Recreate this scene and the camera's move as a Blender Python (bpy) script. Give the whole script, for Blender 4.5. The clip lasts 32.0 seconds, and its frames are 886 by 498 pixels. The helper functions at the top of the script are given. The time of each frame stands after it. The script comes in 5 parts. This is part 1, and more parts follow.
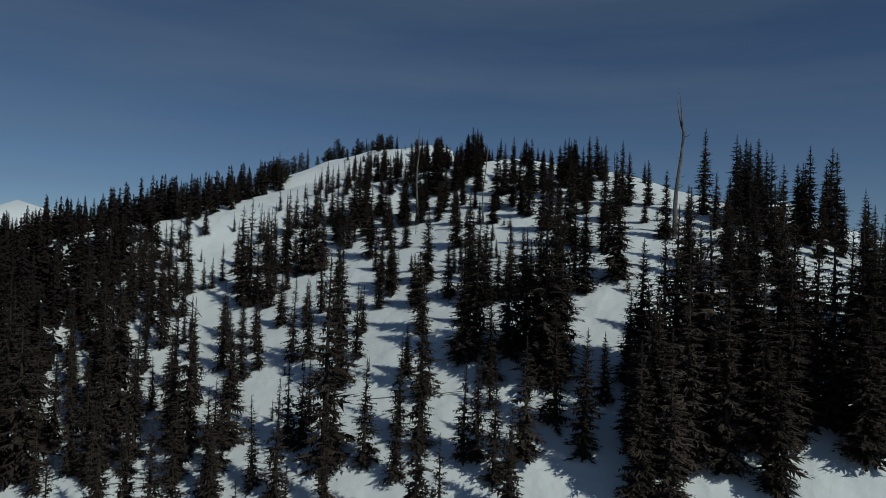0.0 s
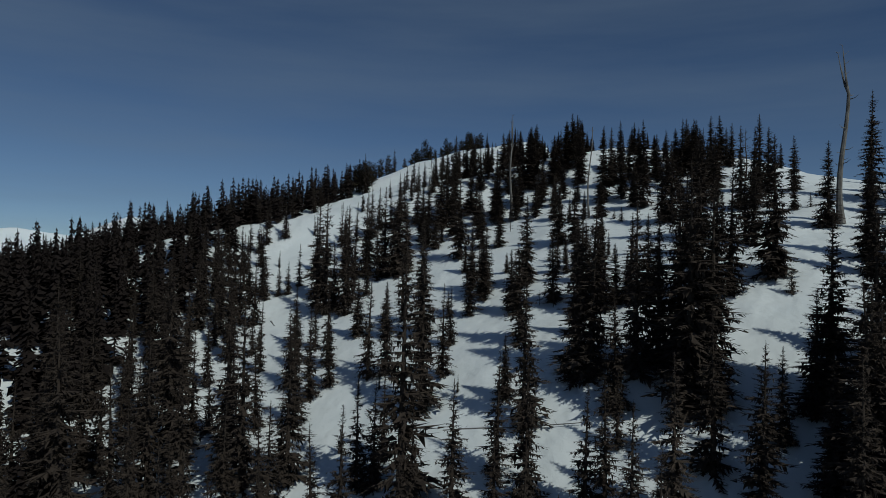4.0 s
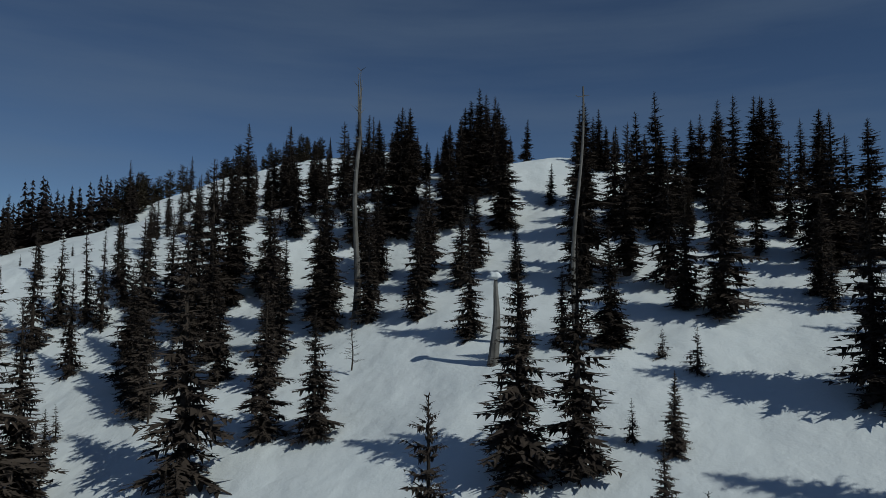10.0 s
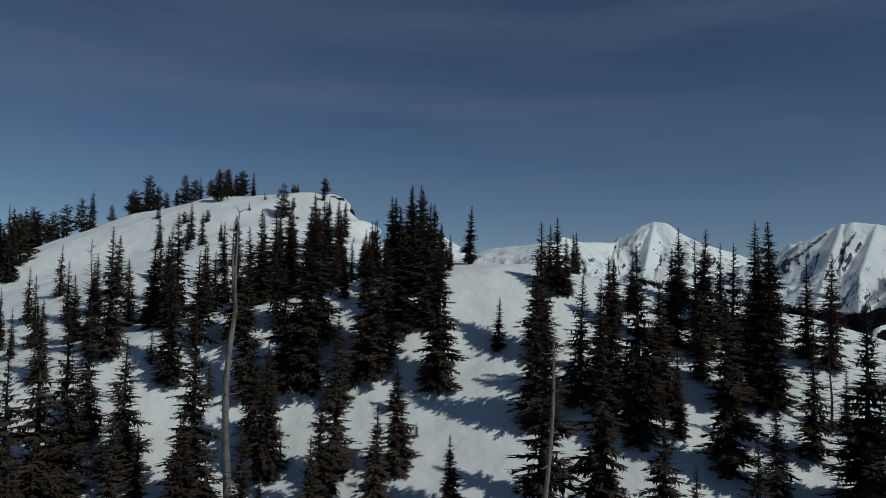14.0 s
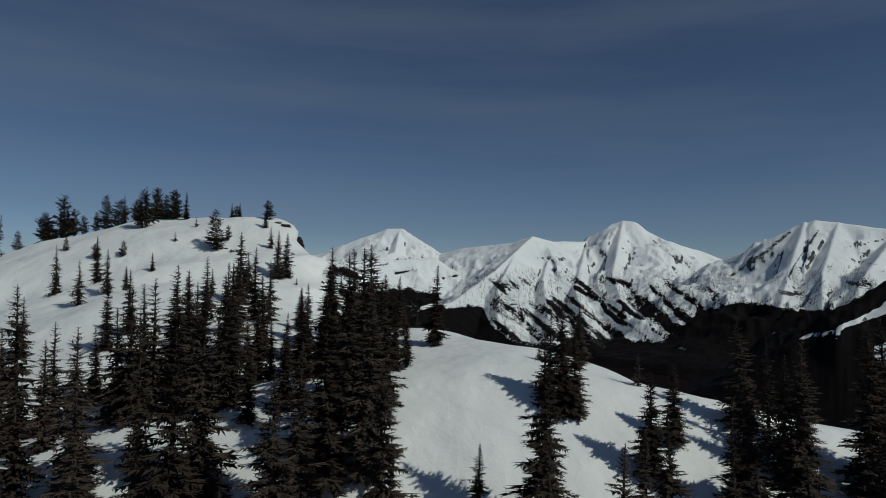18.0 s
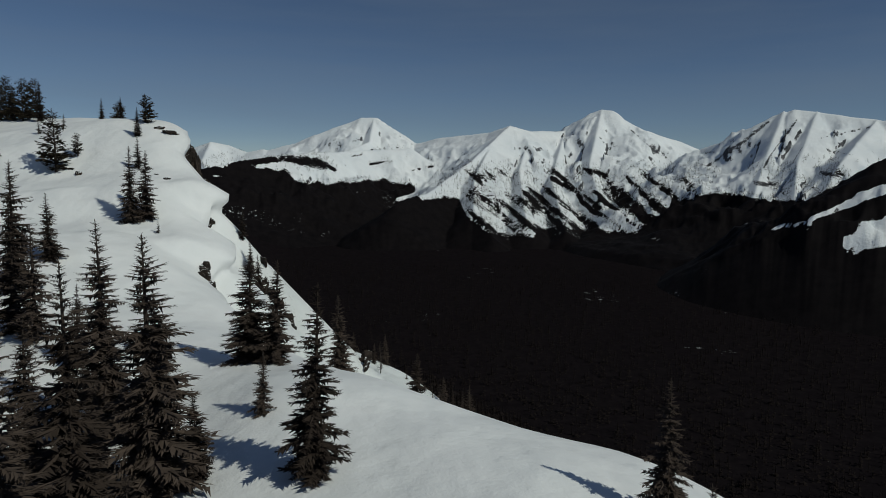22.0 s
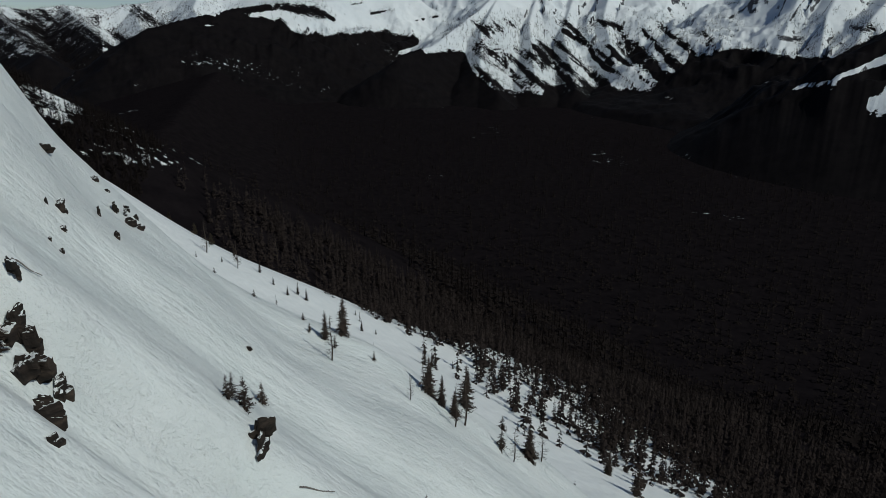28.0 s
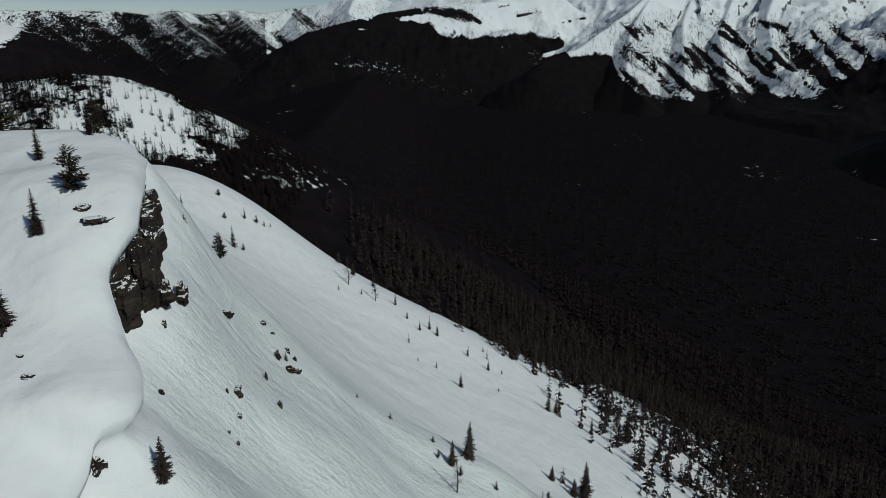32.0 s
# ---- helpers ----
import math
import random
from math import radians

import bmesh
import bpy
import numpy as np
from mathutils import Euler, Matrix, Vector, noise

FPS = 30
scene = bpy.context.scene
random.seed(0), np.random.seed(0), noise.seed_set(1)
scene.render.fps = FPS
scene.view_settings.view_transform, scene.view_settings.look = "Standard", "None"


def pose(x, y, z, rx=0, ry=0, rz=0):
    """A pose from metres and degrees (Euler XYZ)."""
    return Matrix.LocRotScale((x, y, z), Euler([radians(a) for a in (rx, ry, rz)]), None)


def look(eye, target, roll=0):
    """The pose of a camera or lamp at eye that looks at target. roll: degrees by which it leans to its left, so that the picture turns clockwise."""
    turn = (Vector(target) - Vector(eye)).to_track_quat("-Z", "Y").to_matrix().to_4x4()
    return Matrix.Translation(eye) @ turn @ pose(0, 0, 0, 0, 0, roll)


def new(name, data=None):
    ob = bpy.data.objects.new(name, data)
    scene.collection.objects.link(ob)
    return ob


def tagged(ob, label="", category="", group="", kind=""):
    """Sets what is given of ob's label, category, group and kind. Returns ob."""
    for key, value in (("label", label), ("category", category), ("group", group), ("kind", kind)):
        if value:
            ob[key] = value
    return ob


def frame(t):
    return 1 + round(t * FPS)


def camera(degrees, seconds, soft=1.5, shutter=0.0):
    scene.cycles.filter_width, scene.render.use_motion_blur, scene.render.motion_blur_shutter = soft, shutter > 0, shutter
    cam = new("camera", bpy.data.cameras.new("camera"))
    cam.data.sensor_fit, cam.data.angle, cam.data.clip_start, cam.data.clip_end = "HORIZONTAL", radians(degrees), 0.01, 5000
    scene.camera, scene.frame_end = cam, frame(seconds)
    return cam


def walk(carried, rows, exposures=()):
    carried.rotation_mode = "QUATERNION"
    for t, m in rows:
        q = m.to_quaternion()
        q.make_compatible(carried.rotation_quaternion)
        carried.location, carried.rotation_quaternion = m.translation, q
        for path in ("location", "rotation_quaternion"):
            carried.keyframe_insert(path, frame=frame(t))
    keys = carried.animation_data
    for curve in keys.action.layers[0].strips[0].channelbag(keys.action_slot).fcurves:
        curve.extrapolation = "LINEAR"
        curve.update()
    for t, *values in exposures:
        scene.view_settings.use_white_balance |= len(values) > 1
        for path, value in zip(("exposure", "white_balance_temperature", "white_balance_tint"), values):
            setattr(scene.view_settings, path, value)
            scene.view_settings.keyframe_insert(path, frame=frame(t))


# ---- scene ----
cam = camera(67.07, 32.0, 0.6)
# time, eye, target, roll
PATH = [
    (0, (-0.00, 0.00, -0.00), (0.090, 9.999, 0.147), 1.74),
    (0.5, (0.21, 0.05, -0.51), (-0.993, 9.972, -0.388), 1.69),
    (1, (0.21, 0.12, -0.56), (-1.047, 10.040, -0.436), 1.64),
    (1.5, (0.21, 0.43, -0.77), (-1.058, 10.344, -0.652), 1.55),
    (2, (0.11, 1.50, -0.93), (-1.163, 11.418, -0.803), 1.42),
    (2.5, (-0.16, 3.63, -1.22), (-1.430, 13.547, -1.045), 1.22),
    (4.5, (-1.29, 17.15, -1.19), (-2.558, 27.063, -0.911), 1.00),
    (5, (-1.74, 21.77, -0.57), (-3.005, 31.682, -0.252), 0.82),
    (5.5, (-2.18, 26.67, 0.98), (-3.428, 36.587, 1.324), 0.86),
    (6, (-2.48, 31.87, 2.01), (-3.446, 41.819, 2.378), 0.82),
    (6.5, (-2.88, 37.12, 2.35), (-3.214, 47.110, 2.735), 0.63),
    (7, (-3.17, 42.61, 2.74), (-3.014, 52.602, 3.145), 0.50),
    (7.5, (-3.43, 48.08, 3.88), (-2.861, 58.060, 4.294), 0.37),
    (8, (-3.32, 53.67, 6.17), (-2.743, 63.641, 6.594), 0.41),
    (8.5, (-3.12, 59.33, 7.89), (-2.539, 69.299, 8.326), 0.43),
    (9, (-2.71, 65.16, 8.14), (-2.143, 75.129, 8.607), 0.50),
    (9.5, (-2.33, 71.03, 8.20), (-1.754, 81.005, 8.698), 0.53),
    (10, (-1.92, 75.87, 8.66), (-1.073, 85.820, 9.210), 0.58),
    (10.5, (-1.55, 78.44, 10.27), (-0.484, 88.365, 10.808), 0.69),
    (11, (-1.28, 80.24, 13.03), (-0.050, 90.153, 13.552), 0.78),
    (11.5, (-1.09, 81.14, 15.62), (0.243, 91.037, 16.122), 0.90),
    (12, (-0.96, 81.53, 18.13), (0.466, 91.414, 18.601), 1.14),
    (12.5, (-0.83, 81.89, 19.72), (0.823, 91.745, 20.166), 1.29),
    (13, (-0.57, 82.86, 20.05), (1.104, 92.705, 20.497), 1.29),
    (13.5, (-0.10, 84.59, 20.20), (1.566, 94.443, 20.652), 1.22),
    (15.5, (2.79, 97.10, 20.91), (4.530, 106.936, 21.383), 0.92),
    (16, (3.05, 98.67, 21.88), (5.068, 108.457, 22.340), 0.87),
    (16.5, (3.36, 99.60, 23.86), (5.464, 109.368, 24.336), 0.91),
    (17, (3.61, 100.38, 25.48), (5.715, 110.142, 25.942), 0.83),
    (17.5, (3.86, 101.51, 26.20), (5.965, 111.273, 26.653), 0.74),
    (18, (4.23, 103.18, 26.30), (6.328, 112.948, 26.753), 0.73),
    (18.5, (4.75, 105.47, 26.40), (6.844, 115.235, 26.863), 0.76),
    (19, (5.45, 108.31, 26.41), (7.536, 118.083, 26.892), 0.71),
    (19.5, (6.35, 111.51, 26.31), (8.429, 121.280, 26.801), 0.71),
    (20, (7.41, 115.12, 26.45), (9.556, 124.877, 26.959), 0.69),
    (20.5, (8.55, 118.43, 28.02), (11.045, 128.101, 28.529), 0.79),
    (21, (9.81, 122.15, 29.69), (12.298, 131.819, 30.211), 0.78),
    (21.5, (11.06, 126.07, 30.37), (13.548, 135.750, 30.813), 0.72),
    (22, (12.47, 129.96, 30.43), (14.916, 139.583, 29.252), 0.62),
    (22.5, (13.78, 134.57, 30.51), (16.171, 144.059, 28.446), 0.61),
    (23, (14.82, 138.43, 30.46), (17.212, 147.920, 28.401), 0.47),
    (23.5, (15.68, 141.10, 30.36), (18.072, 150.592, 28.291), 0.39),
    (24, (16.48, 143.31, 30.13), (18.864, 152.795, 28.049), 0.39),
    (24.5, (17.21, 145.62, 29.92), (19.595, 155.107, 27.834), 0.47),
    (25, (17.95, 148.08, 29.80), (20.332, 157.563, 27.702), 0.56),
    (25.5, (18.72, 150.97, 29.70), (21.094, 160.454, 27.588), 0.71),
    (26, (19.47, 154.09, 29.51), (21.826, 163.514, 27.136), 0.84),
    (26.5, (20.35, 157.38, 29.79), (22.621, 166.555, 26.514), 1.11),
    (28.5, (22.83, 163.44, 33.45), (25.135, 172.613, 30.213), 1.09),
    (29, (22.85, 163.57, 35.18), (25.141, 172.748, 31.928), 1.05),
    (29.5, (22.79, 163.73, 36.90), (24.635, 173.000, 33.653), 1.02),
    (30, (22.77, 163.79, 38.78), (24.416, 173.100, 35.520), 0.99),
    (30.5, (22.68, 163.83, 40.74), (24.238, 173.146, 37.466), 0.94),
    (31, (22.66, 163.71, 42.66), (23.977, 173.069, 39.388), 0.87),
    (31.5, (22.62, 163.80, 44.48), (23.691, 173.185, 41.199), 0.79),
    (32, (22.50, 164.17, 46.18), (22.855, 173.615, 42.901), 0.66),
]
# seconds, stops, kelvin, tint
LIGHTNESS = [(0, -0.84, 5850, 4), (9, -0.85, 5750, 5), (13, -0.82, 5900, 6), (17, -0.81, 6150, 7), (22, -0.8, 6250, 7), (25, -0.79, 6080, 7), (32, -0.72, 6000, 7)]
walk(cam, [(t, look(eye, target, roll)) for t, eye, target, roll in PATH], LIGHTNESS)

# ---- light ----
SUN_UP, SUN_AZ = 42.0, 135.0      # degrees above the horizon; from +y clockwise
world = bpy.data.worlds.new("sky")
scene.world = world
world.use_nodes = True
wn, wl = world.node_tree.nodes, world.node_tree.links
wn.clear()
sky = wn.new("ShaderNodeTexSky")
sky.sky_type = "NISHITA"
sky.sun_disc = False
sky.sun_elevation = radians(SUN_UP)
sky.sun_rotation = radians(SUN_AZ)
sky.altitude = 2300
sky.air_density, sky.dust_density, sky.ozone_density = 0.78, 0.06, 2.2
bg = wn.new("ShaderNodeBackground")
bg.inputs["Strength"].default_value = 0.067
wo = wn.new("ShaderNodeOutputWorld")
# thin streaks of high cirrus
tc, mp, ns = wn.new("ShaderNodeTexCoord"), wn.new("ShaderNodeMapping"), wn.new("ShaderNodeTexNoise")
mp.inputs["Rotation"].default_value, mp.inputs["Scale"].default_value = (0, radians(14), radians(20)), (0.8, 1.1, 7.0)
ns.inputs["Scale"].default_value, ns.inputs["Detail"].default_value, ns.inputs["Roughness"].default_value = 1.6, 7, 0.55
cr, cm = wn.new("ShaderNodeMapRange"), wn.new("ShaderNodeMix")
cr.inputs[1].default_value, cr.inputs[2].default_value, cr.inputs[3].default_value, cr.inputs[4].default_value = 0.40, 0.75, 0.0, 0.32
cm.data_type = "RGBA"
cm.inputs[7].default_value = (3.4, 4.2, 5.2, 1)
wl.new(tc.outputs["Generated"], mp.inputs["Vector"])
wl.new(mp.outputs["Vector"], ns.inputs["Vector"])
wl.new(ns.outputs["Fac"], cr.inputs[0])
wl.new(cr.outputs[0], cm.inputs[0])
wl.new(sky.outputs["Color"], cm.inputs[6])
wl.new(cm.outputs[2], bg.inputs["Color"])
wl.new(bg.outputs["Background"], wo.inputs["Surface"])
sun_data = bpy.data.lights.new("sun", "SUN")
sun_data.energy, sun_data.angle, sun_data.color = 3.4, radians(0.53), (0.98, 0.97, 0.84)
sun = new("sun", sun_data)
toward = Vector((math.sin(radians(SUN_AZ)) * math.cos(radians(SUN_UP)), math.cos(radians(SUN_AZ)) * math.cos(radians(SUN_UP)), math.sin(radians(SUN_UP))))
sun.matrix_world = look(toward * 300, (0, 0, 0))


# ---- materials ----
def material(name, rough=0.7, spec=0.3):
    m = bpy.data.materials.new(name)
    m.use_nodes = True
    b = m.node_tree.nodes["Principled BSDF"]
    b.inputs["Roughness"].default_value = rough
    b.inputs["Specular IOR Level"].default_value = spec
    return m, m.node_tree.nodes, m.node_tree.links, b


def noise_node(n, l, scale, detail=4.0, rough=0.55, coord="Object", stretch=None):
    tc = n.new("ShaderNodeTexCoord")
    t = n.new("ShaderNodeTexNoise")
    t.inputs["Scale"].default_value, t.inputs["Detail"].default_value, t.inputs["Roughness"].default_value = scale, detail, rough
    if stretch:
        mp = n.new("ShaderNodeMapping")
        mp.inputs["Rotation"].default_value = (0, 0, radians(stretch[0]))
        mp.inputs["Scale"].default_value = stretch[1]
        l.new(tc.outputs[coord], mp.inputs["Vector"])
        l.new(mp.outputs["Vector"], t.inputs["Vector"])
    else:
        l.new(tc.outputs[coord], t.inputs["Vector"])
    return t.outputs["Fac"]


def ramp(n, l, fac, stops):
    r = n.new("ShaderNodeValToRGB")
    e = r.color_ramp.elements
    while len(e) < len(stops):
        e.new(0.5)
    for i, (p, c) in enumerate(stops):
        e[i].position, e[i].color = p, (*c, 1)
    l.new(fac, r.inputs["Fac"])
    return r.outputs["Color"]


def maths(n, l, op, a, b=None, clamp=False):
    m = n.new("ShaderNodeMath")
    m.operation, m.use_clamp = op, clamp
    for i, v in enumerate((a, b)):
        if v is None:
            continue
        if isinstance(v, (int, float)):
            m.inputs[i].default_value = v
        else:
            l.new(v, m.inputs[i])
    return m.outputs[0]


def mix(n, l, fac, a, b):
    m = n.new("ShaderNodeMix")
    m.data_type = "RGBA"
    if isinstance(fac, (int, float)):
        m.inputs[0].default_value = fac
    else:
        l.new(fac, m.inputs[0])
    for i, v in ((6, a), (7, b)):
        if isinstance(v, tuple):
            m.inputs[i].default_value = (*v, 1)
        else:
            l.new(v, m.inputs[i])
    return m.outputs[2]


def bump(n, l, b, heights):
    last = None
    for fac, strength, distance in heights:
        k = n.new("ShaderNodeBump")
        k.inputs["Strength"].default_value, k.inputs["Distance"].default_value = strength, distance
        l.new(fac, k.inputs["Height"])
        if last:
            l.new(last, k.inputs["Normal"])
        last = k.outputs["Normal"]
    l.new(last, b.inputs["Normal"])


def land_material():
    """Snow, and the dark woods that cover the low ground; attributes say where the woods and the rough slide snow are."""
    m, n, l, b = material("snow_and_woods", 0.62, 0.25)
    woods, slide, close = n.new("ShaderNodeAttribute"), n.new("ShaderNodeAttribute"), n.new("ShaderNodeAttribute")
    woods.attribute_name, slide.attribute_name, close.attribute_name = "woods", "slide", "close"
    snow = ramp(n, l, noise_node(n, l, 0.35, 5), [(0.3, (0.80, 0.81, 0.81)), (0.7, (0.86, 0.86, 0.855))])
    dirt = ramp(n, l, noise_node(n, l, 1.7, 6, 0.7), [(0.66, (0, 0, 0)), (0.86, (0.16, 0.16, 0.16))])
    snow = mix(n, l, dirt, snow, (0.62, 0.61, 0.58))
    # old crusted snow on the slide path; its grey also paints in slope shade
    shaded_crust = ramp(n, l, noise_node(n, l, 0.5, 6, 0.7, stretch=(-18, (0.22, 1.0, 0.22))), [(0.35, (0.25, 0.25, 0.25)), (0.65, (0.95, 0.95, 0.95))])
    snow = mix(n, l, maths(n, l, "MULTIPLY", shaded_crust, slide.outputs["Fac"]), snow, (0.755, 0.785, 0.775))
    # near-black woods: the shade between tree crowns is put into this colour
    shaded_canopy = ramp(n, l, noise_node(n, l, 0.06, 8, 0.75), [(0.35, (0.0068, 0.0056, 0.0066)), (0.7, (0.0145, 0.0117, 0.0127))])
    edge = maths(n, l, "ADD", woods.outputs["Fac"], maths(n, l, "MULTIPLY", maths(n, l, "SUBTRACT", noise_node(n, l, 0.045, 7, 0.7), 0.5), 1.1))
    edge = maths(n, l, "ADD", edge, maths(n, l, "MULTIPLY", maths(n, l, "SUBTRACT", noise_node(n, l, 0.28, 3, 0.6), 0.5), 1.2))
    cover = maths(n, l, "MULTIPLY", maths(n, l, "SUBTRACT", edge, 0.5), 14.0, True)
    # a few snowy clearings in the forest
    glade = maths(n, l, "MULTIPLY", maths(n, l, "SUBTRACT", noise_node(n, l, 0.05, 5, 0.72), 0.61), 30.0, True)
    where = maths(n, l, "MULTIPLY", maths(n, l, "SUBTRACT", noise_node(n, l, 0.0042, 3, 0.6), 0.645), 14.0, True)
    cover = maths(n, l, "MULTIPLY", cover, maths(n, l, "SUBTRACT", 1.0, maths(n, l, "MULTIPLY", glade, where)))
    l.new(mix(n, l, cover, snow, shaded_canopy), b.inputs["Base Color"])
    l.new(maths(n, l, "MULTIPLY", maths(n, l, "SUBTRACT", 1.0, cover), 0.25), b.inputs["Specular IOR Level"])
    grain = noise_node(n, l, 6.0, 3, 0.65)
    drift = noise_node(n, l, 0.22, 3, 0.45, stretch=(-38, (1.0, 0.75, 1.0)))
    cups = noise_node(n, l, 1.3, 3, 0.5)
    swath = ramp(n, l, noise_node(n, l, 0.32, 4, 0.65, stretch=(-18, (0.3, 1.0, 0.3))), [(0.35, (0.25, 0.25, 0.25)), (0.65, (1, 1, 1))])
    rough = maths(n, l, "MULTIPLY", swath, slide.outputs["Fac"])
    lumps = maths(n, l, "MULTIPLY", noise_node(n, l, 2.2, 4, 0.7), rough)
    streak = maths(n, l, "MULTIPLY", noise_node(n, l, 0.9, 5, 0.7, stretch=(-18, (0.22, 1.0, 0.22))), slide.outputs["Fac"])
    def held(h):
        return maths(n, l, "MULTIPLY", h, close.outputs["Fac"])
    fine = maths(n, l, "MULTIPLY", noise_node(n, l, 3.4, 5, 0.75, stretch=(-18, (0.16, 1.0, 0.16))), slide.outputs["Fac"])
    crumbs = maths(n, l, "MULTIPLY", noise_node(n, l, 5.5, 4, 0.75), rough)
    bump(n, l, b, [(held(drift), 0.6, 1.1), (held(cups), 0.3, 0.17), (streak, 0.35, 0.5), (fine, 0.5, 0.2), (lumps, 0.6, 0.5), (crumbs, 0.55, 0.2), (held(grain), 0.4, 0.05)])
    return m


def foliage_material(name, dark, light, warm):
    m, n, l, b = material(name, 0.9, 0.03)
    info = n.new("ShaderNodeObjectInfo")
    geo = n.new("ShaderNodeNewGeometry")
    tone = ramp(n, l, noise_node(n, l, 1.6, 4), [(0.3, dark), (0.75, light)])
    tone = mix(n, l, maths(n, l, "MULTIPLY", geo.outputs["Random Per Island"], 0.6), tone, warm)
    each = maths(n, l, "ADD", maths(n, l, "MULTIPLY", info.outputs["Random"], 0.7), 0.65)
    v = n.new("ShaderNodeVectorMath")
    v.operation = "SCALE"
    l.new(tone, v.inputs[0])
    l.new(each, v.inputs["Scale"])
    l.new(v.outputs[0], b.inputs["Base Color"])
    return m


def bark_material(name, dark, light, scale=6.0):
    m, n, l, b = material(name, 0.85, 0.15)
    fibre = noise_node(n, l, scale, 6, 0.7, stretch=(0, (1.0, 1.0, 0.12)))
    blot = noise_node(n, l, 1.1, 4)
    tone = ramp(n, l, maths(n, l, "MULTIPLY", maths(n, l, "ADD", fibre, blot), 0.5), [(0.34, dark), (0.64, light)])
    l.new(tone, b.inputs["Base Color"])
    bump(n, l, b, [(fibre, 0.8, 0.03)])
    return m


def rock_material():
    """Layered brown rock with snow lying on its ledges."""
    m, n, l, b = material("cliff_rock", 0.88, 0.2)
    big, fine = noise_node(n, l, 0.8, 6, 0.65), noise_node(n, l, 6.0, 6, 0.7)
    bands = noise_node(n, l, 1.2, 5, 0.6, stretch=(20, (0.5, 0.5, 3.5)))
    tone = ramp(n, l, maths(n, l, "MULTIPLY", maths(n, l, "ADD", big, bands), 0.5), [(0.34, (0.011, 0.010, 0.009)), (0.5, (0.028, 0.021, 0.017)), (0.66, (0.075, 0.055, 0.042))])
    lichen = ramp(n, l, fine, [(0.62, (0, 0, 0)), (0.78, (0.5, 0.5, 0.5))])
    tone = mix(n, l, lichen, tone, (0.05, 0.045, 0.04))
    geo, sep = n.new("ShaderNodeNewGeometry"), n.new("ShaderNodeSeparateXYZ")
    l.new(geo.outputs["True Normal"], sep.inputs[0])
    lie = maths(n, l, "ADD", sep.outputs["Z"], maths(n, l, "MULTIPLY", maths(n, l, "SUBTRACT", noise_node(n, l, 2.2, 5, 0.6), 0.5), 0.5))
    ledge = maths(n, l, "MULTIPLY", maths(n, l, "SUBTRACT", lie, 0.80), 12.0, True)
    l.new(mix(n, l, ledge, tone, (0.82, 0.83, 0.83)), b.inputs["Base Color"])
    bump(n, l, b, [(bands, 0.8, 0.2), (fine, 0.8, 0.06)])
    return m


